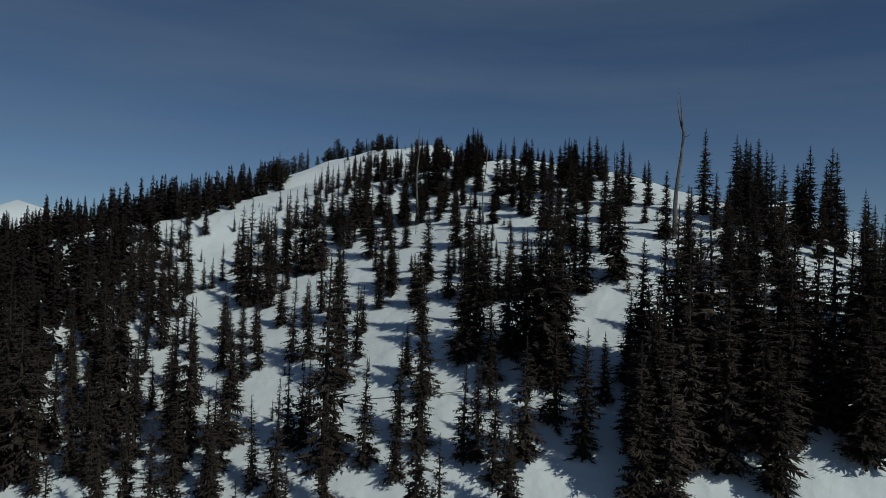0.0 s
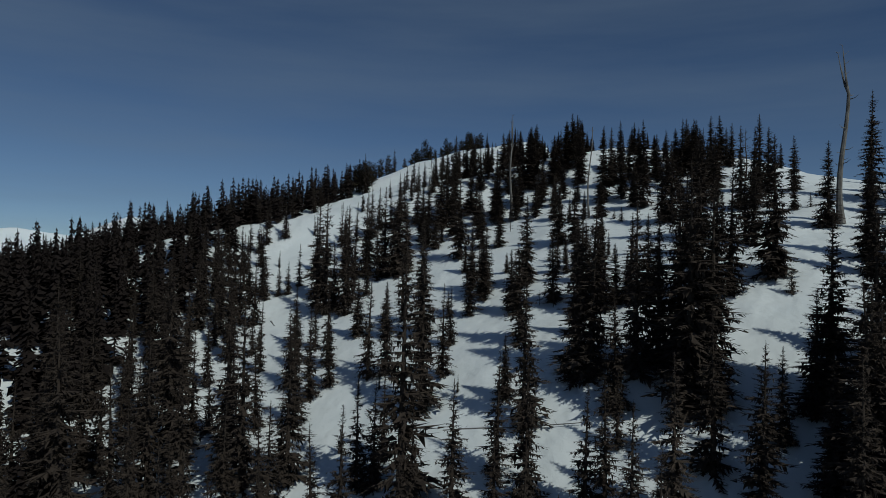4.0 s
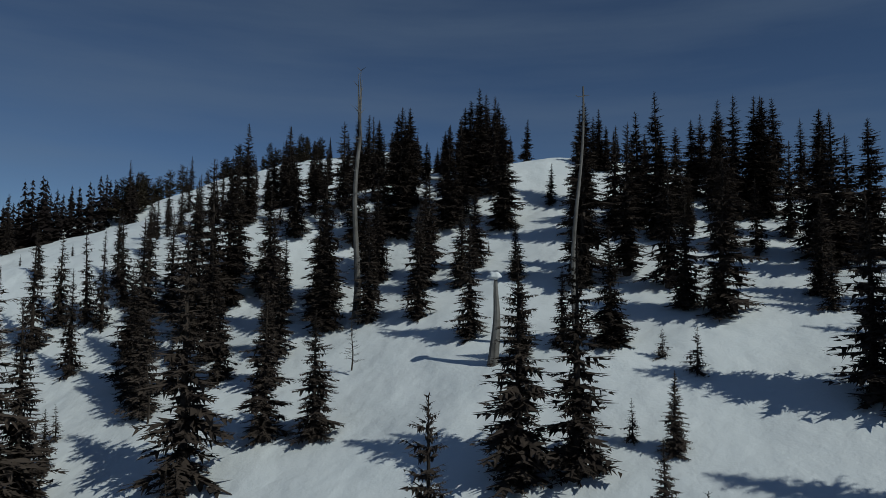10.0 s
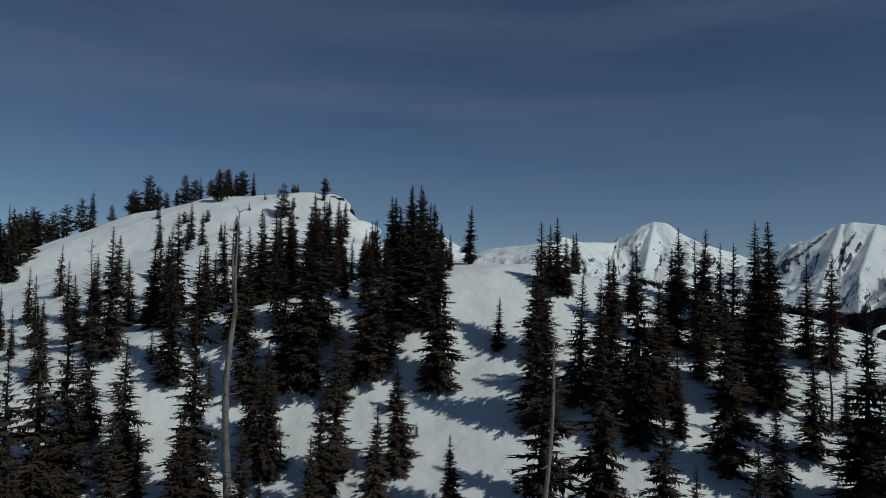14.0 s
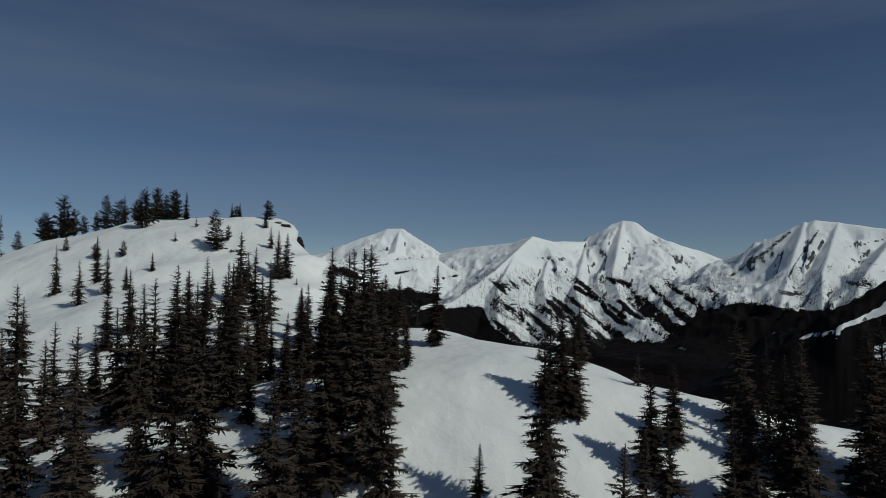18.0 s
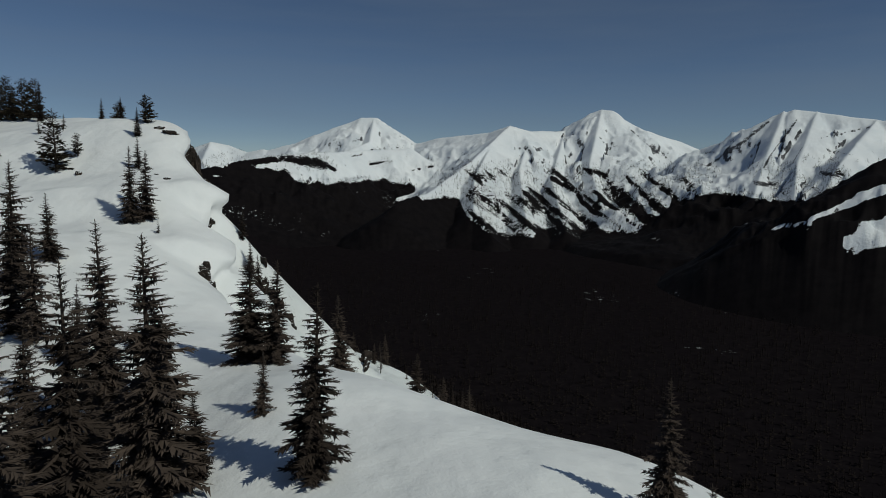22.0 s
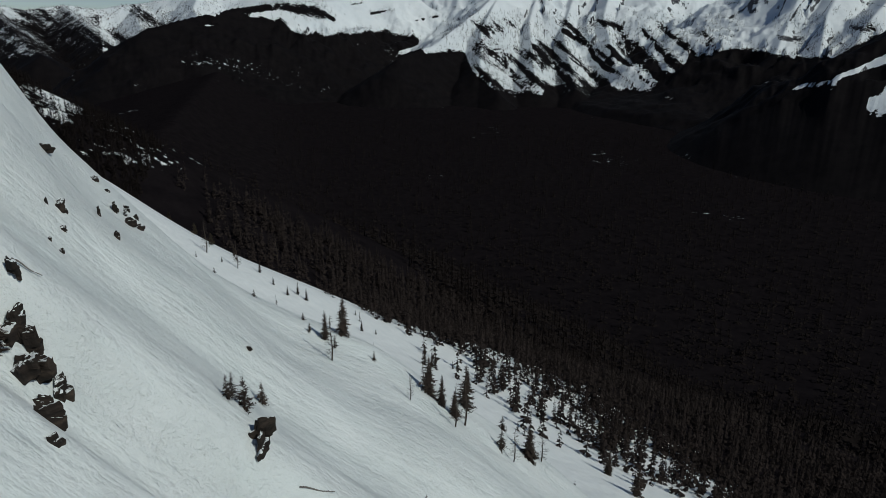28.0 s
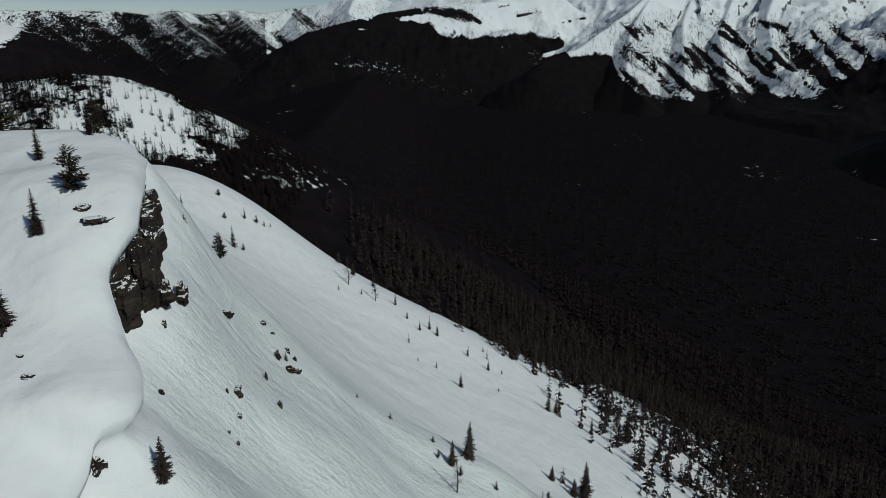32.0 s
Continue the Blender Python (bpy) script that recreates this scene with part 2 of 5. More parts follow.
def mountain_material():
    """Snow, bare crags and dark woods; attributes say how much of each."""
    m, n, l, b = material("far_mountain", 0.8, 0.05)
    woods, crag = n.new("ShaderNodeAttribute"), n.new("ShaderNodeAttribute")
    woods.attribute_name, crag.attribute_name = "woods", "crag"
    # snow and stone are tinted blue; the haze of distance is in their colour
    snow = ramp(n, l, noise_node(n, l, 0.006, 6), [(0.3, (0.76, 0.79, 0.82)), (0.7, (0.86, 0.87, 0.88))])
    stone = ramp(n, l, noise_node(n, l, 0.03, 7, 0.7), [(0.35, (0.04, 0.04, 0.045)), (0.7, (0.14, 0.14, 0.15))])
    rough = noise_node(n, l, 0.05, 7, 0.78, stretch=(25, (1.0, 1.0, 0.5)))
    gully = noise_node(n, l, 0.012, 9, 0.72, stretch=(25, (1.0, 1.0, 3.0)))
    mixed = maths(n, l, "ADD", maths(n, l, "MULTIPLY", maths(n, l, "SUBTRACT", rough, 0.5), 1.3), maths(n, l, "MULTIPLY", maths(n, l, "SUBTRACT", gully, 0.5), 0.9))
    bare = maths(n, l, "MULTIPLY", maths(n, l, "SUBTRACT", maths(n, l, "ADD", crag.outputs["Fac"], mixed), 0.6), 9.0, True)
    tone = mix(n, l, bare, snow, stone)
    strips = noise_node(n, l, 0.011, 8, 0.72)
    speck = noise_node(n, l, 0.085, 3, 0.65)
    edge = maths(n, l, "ADD", woods.outputs["Fac"], maths(n, l, "ADD", maths(n, l, "MULTIPLY", maths(n, l, "SUBTRACT", strips, 0.5), 1.1), maths(n, l, "MULTIPLY", maths(n, l, "SUBTRACT", speck, 0.5), 1.3)))
    cover = maths(n, l, "MULTIPLY", maths(n, l, "SUBTRACT", edge, 0.5), 30.0, True)
    # the far woods' own shade is painted in with this very dark tone
    shaded_canopy = ramp(n, l, noise_node(n, l, 0.03, 8, 0.75), [(0.35, (0.0046, 0.0038, 0.0043)), (0.7, (0.0100, 0.0080, 0.0085))])
    # clusters of small snowy clearings
    where = maths(n, l, "MULTIPLY", maths(n, l, "SUBTRACT", noise_node(n, l, 0.0045, 3, 0.6), 0.64), 12.0, True)
    gap = maths(n, l, "MULTIPLY", maths(n, l, "SUBTRACT", noise_node(n, l, 0.06, 4, 0.7), 0.60), 30.0, True)
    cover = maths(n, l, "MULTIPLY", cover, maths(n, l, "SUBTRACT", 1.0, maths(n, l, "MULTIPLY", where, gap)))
    l.new(mix(n, l, cover, tone, shaded_canopy), b.inputs["Base Color"])
    open_snow = maths(n, l, "SUBTRACT", 1.0, cover)
    ribs = maths(n, l, "MULTIPLY", noise_node(n, l, 0.014, 7, 0.68, stretch=(25, (1.0, 1.0, 1.4))), open_snow)
    grit = maths(n, l, "MULTIPLY", noise_node(n, l, 0.08, 5, 0.75), open_snow)
    bump(n, l, b, [(ribs, 0.25, 22.0), (grit, 0.35, 9.0)])
    return m


LAND = land_material()
NEEDLES = foliage_material("fir_needles", (0.052, 0.040, 0.035), (0.064, 0.050, 0.041), (0.075, 0.057, 0.045))
PINE = foliage_material("pine_needles", (0.026, 0.022, 0.016), (0.056, 0.046, 0.032), (0.084, 0.064, 0.042))
BARK = bark_material("fir_bark", (0.02, 0.016, 0.013), (0.085, 0.065, 0.052))
DEADWOOD = bark_material("weathered_wood", (0.06, 0.052, 0.046), (0.27, 0.25, 0.23))
ROCK = rock_material()
FARROCK = mountain_material()
# darker than NEEDLES: self-shading of dense woods is put into the colour
FOREST = foliage_material("far_shaded_needles", (0.014, 0.0108, 0.0104), (0.024, 0.0185, 0.0170), (0.029, 0.022, 0.019))


# ---- the lie of the land ----
SWELL = [
    [5.1, 6.6, 4.7, 3.1, 3.8, 5.3, 5.8, 2.4, 0.2],
    [10.9, 14.0, 8.4, 3.6, 4.7, 6.2, 6.9, 3.7, 0.9],
    [12.9, 16.6, 10.0, 3.4, 4.6, 5.2, 4.7, 3.9, 2.0],
    [10.3, 13.2, 9.7, 6.2, 7.5, 7.8, 7.5, 5.4, 2.4],
    [7.7, 10.1, 8.6, 7.0, 6.9, 6.1, 8.0, 5.0, 1.6],
    [6.0, 7.5, 6.8, 6.1, 6.0, 3.5, 1.3, -0.1, -0.5],
    [2.7, 4.4, 5.1, 4.1, 6.0, 4.2, -5.1, -4.7, -1.3],
    [0.3, 0.9, 1.3, -0.1, 0.7, 2.2, -0.6, 0.2, 3.0],
    [-0.8, -1.1, 1.3, 3.7, 4.1, 0.4, 1.1, 8.0, 9.1],
    [-0.6, 0.6, 4.7, 7.3, 6.2, 2.5, 0.3, 4.9, 6.1],
]


def curve(pairs, v):
    """Smooth curve through (position, value) pairs."""
    p = np.array(pairs, float)
    a, b = p[:, 0], p[:, 1]
    d = np.diff(b) / np.diff(a)
    m = np.zeros(len(a))
    same = d[1:] * d[:-1] > 0
    m[1:-1][same] = 2 * d[1:][same] * d[:-1][same] / (d[1:] + d[:-1])[same]
    v = np.clip(np.asarray(v, float), a[0], a[-1])
    i = np.clip(np.searchsorted(a, v) - 1, 0, len(a) - 2)
    h = a[i + 1] - a[i]
    t = (v - a[i]) / h
    return ((2 * t**3 - 3 * t**2 + 1) * b[i] + (t**3 - 2 * t**2 + t) * h * m[i]
            + (3 * t**2 - 2 * t**3) * b[i + 1] + (t**3 - t**2) * h * m[i + 1])


# the ridge: where its east edge runs (y, x) and how high it lies (y, z)
EDGE = [(-6000, 90), (-100, 90), (60, 58.6), (110, 52.7), (130, 45.8), (142, 26.8), (150, 26.5), (160, 17.3), (173, 10.6), (177, 8.6), (179, 7.4), (181, 7.3), (184, 9.0), (187, 8.8), (189.2, 6.4), (191.0, 6.3), (193, 8.0), (195, 7.6),
        (199, 5.0), (203, 3.1), (206, 3.3), (211, 2.2), (222, -2), (240, -13), (300, -36), (345, -50), (375, -57), (500, -95), (900, -180), (6000, -180)]
CREST = [(-6000, -60), (-100, -42), (0, -20), (65, -1), (100, 9), (125, 14), (140, 18.5), (157, 21), (175, 24), (186, 25.8), (193, 28.9), (198, 30.0), (202, 32.2), (206, 34), (212, 35.3),
         (222, 35.3), (240, 28), (300, 12), (345, 5), (375, 4), (420, -8), (500, -45), (900, -170), (6000, -170)]
# how rounded the edge is (y, metres)
ROUND = [(-6000, 6), (120, 6), (150, 4.5), (165, 2.6), (176, 1.0), (215, 1.0), (235, 3), (300, 8), (6000, 8)]
# how far the rock face drops under the edge (y, metres)
FACE = [(-6000, 0), (174, 0), (178, 2.2), (182.5, 0.9), (187.5, 2.0), (193.5, 2.2), (197, 3.2), (201, 4.6), (206, 5.4), (212, 5.0), (217, 3.4), (222, 1.0), (227, 0), (6000, 0)]

# how far the slope under the hilltop's edge is hollowed out (y, metres)
HOLLOW = [(-6000, 0), (196, 0), (206, 2.2), (214, 4.2), (222, 5.2), (232, 4.4), (245, 2), (258, 0), (6000, 0)]
# how steep the east side falls (y, slope)
STEEP = [(-6000, 0.9), (120, 1.0), (160, 1.17), (212, 1.17), (235, 1.05), (300, 0.95), (350, 0.86), (400, 0.78), (6000, 0.7)]
# how far down it stays so steep (y, metres)
LONG = [(-6000, 70), (235, 70), (290, 62), (345, 58), (6000, 58)]
# lower ridges beyond: their two ends and the slope of their sides
SPURS = [((-620, 1000, 72), (-500, 1030, 40), 0.5), ((-500, 1030, 40), (-425, 1055, -30), 0.8), ((-300, 640, 2), (-120, 580, -40), 0.55), ((-230, 500, 15), (-135, 486, 18), 0.6), ((-135, 486, 17.5), (-112, 486, 12), 0.6), ((-112, 486, 11), (-78, 506, -30), 0.8)]


def soft(v, r):
    return r * np.logaddexp(0, v / r)


def lattice(x, y):
    """Swells and hollows of the snow, from a lattice of heights 18 m wide and 20 m long."""
    u, v = (np.asarray(x, float) - LX) / 18.0, (np.asarray(y, float) - LY) / 20.0
    iu, iv = np.floor(u).astype(int), np.floor(v).astype(int)
    z = 0
    def w(t):
        return ((1 - t)**3 / 6, (3 * t**3 - 6 * t**2 + 4) / 6, (-3 * t**3 + 3 * t**2 + 3 * t + 1) / 6, t**3 / 6)
    wu, wv = w(u - iu), w(v - iv)
    pad = np.zeros((len(SWELL) + 2, len(SWELL[0]) + 2))
    pad[1:-1, 1:-1] = SWELL
    for a in range(4):
        for b in range(4):
            ja, jb = np.clip(iv - 1 + a + 1, 0, pad.shape[0] - 1), np.clip(iu - 1 + b + 1, 0, pad.shape[1] - 1)
            z = z + wv[a] * wu[b] * pad[ja, jb]
    return z


LX, LY = -90.0, 60.0
# finer swells: the mound above the drop, the open slope beyond it and the rounded shoulder behind
MOUND = [
    [0.0, 0.0, -0.1, -0.1, 0.0, 0.0, 0.0],
    [0.0, -0.1, -0.6, -0.4, 0.0, 0.1, 0.1],
    [-0.2, -0.3, -1.3, -1.1, 0.0, 0.2, 0.1],
    [-0.1, -0.1, -0.1, 0.3, 0.3, 0.2, 0.1],
    [0.2, 0.8, -0.3, 0.8, 0.6, 0.2, 0.0],
    [-0.6, 0.6, 0.7, 0.3, 0.3, 0.1, 0.0],
    [-1.9, -1.6, 0.8, 0.7, 0.3, 0.1, 0.0],
    [-1.5, -1.9, -0.2, 0.4, 0.3, 0.1, 0.0],
]
SLOPE = [
    [-0.7, 2.6, 2.3, 0.8, 0.1],
    [-1.2, 1.9, 1.9, 0.7, 0.1],
    [-1.2, -1.5, -1.0, -0.3, 0.0],
    [-0.7, -3.3, -2.9, -0.9, -0.1],
    [-1.1, -2.5, -2.2, -0.9, -0.2],
    [-0.6, -1.0, -0.9, -0.5, -0.1],
]

DOME = [
    [-1.0, -1.4, -0.8, 0.2, 1.4, 2.7, 2.7],
    [-2.1, -3.0, -1.4, 0.8, 2.1, 2.9, 2.4],
    [-2.5, -3.1, -1.3, 1.4, 2.1, 0.7, -0.5],
    [-1.3, 2.5, 0.4, 0.4, 1.5, -1.6, -3.0],
    [0.8, 6.8, 2.1, -0.4, 0.3, -1.8, -2.3],
]


def swells(x, y, x0, y0, step, table):
    """Smooth rises and hollows from a small square lattice, nothing outside it."""
    u, v = (x - x0) / step, (y - y0) / step
    iu, iv = np.floor(u).astype(int), np.floor(v).astype(int)
    def w(t):
        return ((1 - t)**3 / 6, (3 * t**3 - 6 * t**2 + 4) / 6, (-3 * t**3 + 3 * t**2 + 3 * t + 1) / 6, t**3 / 6)
    wu, wv = w(u - iu), w(v - iv)
    pad = np.pad(np.array(table), 2)
    z = 0
    for a in range(4):
        for b in range(4):
            z = z + wv[a] * wu[b] * pad[np.clip(iv + a + 1, 0, pad.shape[0] - 1), np.clip(iu + b + 1, 0, pad.shape[1] - 1)]
    return z


def height(x, y, face=True):
    """Height of the ground; the rock face under the edge is left out where face is False."""
    x, y = np.asarray(x, float), np.asarray(y, float)
    s = x - curve(EDGE, y)
    r = curve(ROUND, y)
    west = soft(-s - 15, 12)
    z = curve(CREST, y) + lattice(x, y) - 0.10 * soft(-s, 3) - 0.22 * west + 0.15 * soft(-s - 70, 14) - 0.12 * soft(-s - 190, 40) + 0.17 * soft(-s - 600, 60)
    down = curve(STEEP, y) * soft(s, r) - (curve(STEEP, y) - 0.5) * soft(s - curve(LONG, y), 14) - 0.2 * soft(s - 220, 60)
    z = z - down + swells(x, y, 6.0, 122.0, 8.0, MOUND) + swells(x, y, 18.0, 184.0, 13.0, SLOPE) + swells(x, y, -60.0, 310.0, 22.0, DOME)
    # two snow lobes end in short steps above the rock pockets
    for at, step in ((191.3, 0.75), (182.2, 0.6)):
        z = z + step * np.tanh((y - at) / 0.45) * np.exp(-((y - at) / 3.2) ** 2) * np.clip((x - 3.5) / 2, 0, 1) * np.clip(1 - s / 4, 0, 1)
    if face:
        z = z - curve(FACE, y) * np.clip(s / 0.5, 0, 1) * (1 - 0.55 * np.clip(s / 14, 0, 1))
    near, off = np.clip(s / 9, 0, 1), np.clip((s - 18) / 18, 0, 1)
    z = z - curve(HOLLOW, y) * near * near * (3 - 2 * near) * (1 - off * off * (3 - 2 * off))
    for (ax, ay, az), (bx, by, bz), fall in SPURS:
        lx, ly = bx - ax, by - ay
        q = np.clip(((x - ax) * lx + (y - ay) * ly) / (lx * lx + ly * ly), 0, 1.15)
        off = np.hypot(x - ax - q * lx, y - ay - q * ly)
        z = np.where(off < 500, np.logaddexp(z / 6, (az + q * (bz - az) - fall * soft(off - 8, 10)) / 6) * 6, z)
    floor = -300 + 0.012 * soft(y - 1500, 300)
    return floor + soft(z - floor, 14)


def mesh_ob(name, verts, faces, mat, parent=None, smooth=False):
    me = bpy.data.meshes.new(name)
    me.from_pydata([tuple(map(float, v)) for v in verts], [], faces)
    me.materials.append(mat)
    if smooth:
        me.shade_smooth()
    ob = new(name, me)
    if parent:
        ob.parent = parent
    return ob


def beside_spur(x, y):
    """How far off the crest of the lower ridges beyond the hill a place lies."""
    far = np.full(np.shape(x), 9e9)
    for (ax, ay, az), (bx, by, bz), fall in SPURS:
        lx, ly = bx - ax, by - ay
        q = np.clip(((x - ax) * lx + (y - ay) * ly) / (lx * lx + ly * ly), 0, 1)
        far = np.minimum(far, np.hypot(x - ax - q * lx, y - ay - q * ly))
    return far


def spur_cover(x, y):
    """How much of the snowy spur beyond the hill lies under trees: clumps, a dark gully at its foot, a wooded end."""
    x, y = np.asarray(x, float), np.asarray(y, float)
    clump = np.array([noise.noise(Vector((a * 0.050 + b * 0.030, b * 0.012, 4.0))) + 0.4 * noise.noise(Vector((a * 0.11, b * 0.11, 1.0))) for a, b in zip(x.ravel(), y.ravel())]).reshape(x.shape)
    foot = np.clip((438 + 0.10 * (x + 90) - y) / 14, 0, 1)
    tip = np.clip((x + 66) / 14, 0, 1)
    return np.clip(0.28 + 1.7 * clump + 1.5 * foot + 2.0 * tip, 0, 1.1)


def ground():
    """One sheet from the ridge to the horizon. Its columns follow the ridge's east edge, so that the cornice keeps a clean lip."""
    s = np.concatenate([-np.geomspace(5000, 60, 52), np.arange(-58, -14, 2.0), np.arange(-14, -1.5, 0.8), [-1.2, -0.7, -0.3],
                        [0, 0.12, 0.24, 0.36, 0.5], [0.8, 1.2], np.arange(1.7, 22, 0.8), np.arange(22, 60, 1.6), np.geomspace(62, 5000, 60)])
    lip = int(np.argmin(np.abs(s)))
    y = np.concatenate([-np.geomspace(4500, 40, 16), np.arange(-30, 50, 6.0), np.arange(50, 150, 1.8), np.arange(150, 176, 0.75), np.arange(176, 200, 0.35), np.arange(200, 245, 0.75), np.arange(246, 420, 3.0), np.arange(423, 540, 3.5), np.geomspace(544, 4900, 56)])
    S, Y = np.meshgrid(s, y)
    X = curve(EDGE, Y) + S
    near = np.clip((260 - np.abs(Y - 130)) / 60, 0, 1) * np.clip((150 - np.abs(S)) / 60, 0, 1)
    small = np.array([[noise.noise(Vector((a * 0.11, b * 0.11, 0.0))) * 0.55 + noise.noise(Vector((a * 0.32, b * 0.32, 5.0))) * 0.16 if w > 0 else 0.0
                       for a, b, w in zip(ra, rb, rw)] for ra, rb, rw in zip(X, Y, near)])
    Z = height(X, Y) + small * near * np.clip(np.abs(S) / 3.0, 0.15, 1)
    # the cornice: the lip hangs out over the rock face
    c = np.clip(curve(FACE, y) / 2.2, 0, 1) * (0.75 + 0.35 * np.array([noise.noise(Vector((v * 0.35, 0.0, 9.0))) for v in y]))
    top = Z[:, lip]
    wave = np.array([noise.noise(Vector((v * 0.5, 3.0, 0.0))) for v in y]) * 0.35
    for k, (out, down) in enumerate(((0.25, 0.0), (0.9, 0.35), (0.75, 0.9), (-0.2, 1.25), (-0.4, 1.7))):
        j = lip + k
        X[:, j] = X[:, j] * (1 - c) + c * (X[:, lip] + out * (1 + wave)) if k else X[:, j]
        Z[:, j] = Z[:, j] * (1 - c) + c * (top - down)
    ny, nx = S.shape
    verts = np.stack([X, Y, Z], -1).reshape(-1, 3)
    faces = [(j * nx + i, j * nx + i + 1, (j + 1) * nx + i + 1, (j + 1) * nx + i) for j in range(ny - 1) for i in range(nx - 1)]
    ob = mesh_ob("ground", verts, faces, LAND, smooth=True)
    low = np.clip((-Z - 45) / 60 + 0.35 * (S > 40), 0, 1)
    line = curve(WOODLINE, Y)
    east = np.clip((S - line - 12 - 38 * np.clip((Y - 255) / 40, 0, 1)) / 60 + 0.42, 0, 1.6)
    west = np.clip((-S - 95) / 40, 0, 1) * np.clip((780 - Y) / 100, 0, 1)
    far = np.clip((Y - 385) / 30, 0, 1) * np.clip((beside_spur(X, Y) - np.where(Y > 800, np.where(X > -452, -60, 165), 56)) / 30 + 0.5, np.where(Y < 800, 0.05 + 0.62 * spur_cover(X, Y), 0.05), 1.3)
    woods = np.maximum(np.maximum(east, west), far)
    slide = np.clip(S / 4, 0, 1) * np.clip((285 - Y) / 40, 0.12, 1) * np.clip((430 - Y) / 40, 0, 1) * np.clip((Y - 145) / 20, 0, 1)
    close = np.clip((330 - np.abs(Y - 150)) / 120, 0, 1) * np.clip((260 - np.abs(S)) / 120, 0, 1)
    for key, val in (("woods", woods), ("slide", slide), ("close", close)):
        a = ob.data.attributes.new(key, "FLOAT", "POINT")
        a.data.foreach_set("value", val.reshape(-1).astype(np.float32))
    return tagged(ob, "wind-smoothed snow ridge falling to a dark wooded valley", "ground", kind="structure")


# how far below the edge the valley woods begin (y, metres)
WOODLINE = [(-6000, 150), (100, 150), (180, 180), (250, 200), (285, 165), (310, 142), (350, 140), (372, 126), (400, 98), (440, 80), (6000, 70)]
ground()


# ---- far mountains ----
# crest lines and the spurs that come down from them: degrees east of north, metres away, degrees above the horizon
CRESTS = [
    [(-75, 5000, 0.8), (-52, 5000, 1.3), (-45, 5000, 1.6), (-41, 5000, 1.9), (-38, 5000, 1.5), (-34, 5100, 0.8), (-30, 5200, 0.3)],
    [(-30, 5200, 0.3), (-22.2, 4900, 0.35), (-20.6, 4800, 0.1), (-18.8, 4700, 0.5), (-16.7, 4900, 0.15), (-14.3, 5100, 0.55), (-12, 5200, 0.3), (-10.6, 5200, 0.6), (-9.1, 5200, 0.8), (-7, 5100, 1.15), (-4.8, 5000, 2.05), (-3.6, 5000, 1.85), (-2, 4900, 1.3), (-0.6, 4800, 1.55)],
    [(-18.8, 4700, 0.5), (-17.5, 4000, -1.2), (-16, 3400, -2.8)],
    [(-14.3, 5100, 0.55), (-13, 4300, -0.6), (-12, 3700, -2.0)],
    [(-9.1, 5200, 0.8), (-9.5, 4400, -0.3), (-9, 3700, -1.6)],
    [(-4.8, 5000, 2.05), (-5.5, 4500, 0.5), (-5, 4000, -0.4)],
    [(-0.6, 4800, 1.4), (2, 4700, 2.1), (3.6, 4600, 2.9), (5.9, 4600, 3.75), (7.3, 4600, 4.35), (8.6, 4600, 4.3), (10.1, 4550, 3.4), (12, 4450, 2.2)],
    [(8.4, 4600, 4.3), (8.0, 4250, 2.3), (6.0, 3950, 1.4)],
    [(-9, 3000, -1.0), (-5.6, 3100, -0.14), (-2.3, 3200, 0.65), (1.0, 3350, 1.1), (2.6, 3450, 1.2), (4.7, 3600, 0.95)],
    [(2.6, 3450, 1.2), (7.7, 3850, 1.6), (11.5, 4000, 1.8)],
    [(12, 4450, 2.2), (14, 4300, 2.75), (16.2, 4200, 2.95), (18.2, 4100, 3.2), (19.9, 4000, 3.8), (21.6, 4100, 3.3), (24.5, 4300, 3.35), (25.4, 4320, 4.0), (26.5, 4350, 4.75), (27.4, 4350, 5.05), (28.3, 4350, 4.95), (29, 4400, 4.4), (30.7, 4500, 3.45), (33.3, 4700, 2.55), (36, 4900, 1.5)],
    [(19.9, 4000, 3.8), (16.5, 3400, 0.6), (13, 3000, -2.0), (10.1, 2800, -3.0)],
    [(18.4, 3700, 2.2), (17.0, 3200, -0.6), (17.0, 2850, -3.4), (18.7, 2650, -5.7)],
    [(21.6, 4100, 3.3), (20.8, 3500, 0.0), (21.5, 2850, -4.2)],
    [(24.5, 4300, 3.35), (23.5, 3500, -0.7), (24.9, 2800, -5.0)],
    [(27.4, 4350, 5.05), (26.6, 3700, 0.6), (28.5, 2900, -4.9)],
    [(29, 4400, 4.4), (30.5, 3800, 0.3), (33, 3100, -3.9)],
    [(35.8, 3900, 0.5), (36.6, 3800, 1.6), (38.5, 3700, 3.0), (40.3, 3600, 4.35), (41.7, 3600, 4.8), (43, 3600, 4.6), (44.3, 3600, 4.35), (47, 3600, 3.9), (55, 3500, 3.2), (75, 3500, 2.0)],
    [(41.0, 3600, 4.7), (40.0, 3200, 1.2), (39.3, 2850, -2.0)],
    [(43.2, 3600, 4.6), (42.2, 3100, 0.8), (42.2, 2700, -2.6)],
    [(47, 3600, 3.9), (45.0, 3000, 0.8), (44.0, 2700, -1.8)],
    [(62, 2500, 3.0), (50, 2250, 2.2), (47.2, 2150, 0.9), (44.5, 2300, -1.3), (41, 2450, -4.4), (39, 2550, -5.9)],
]
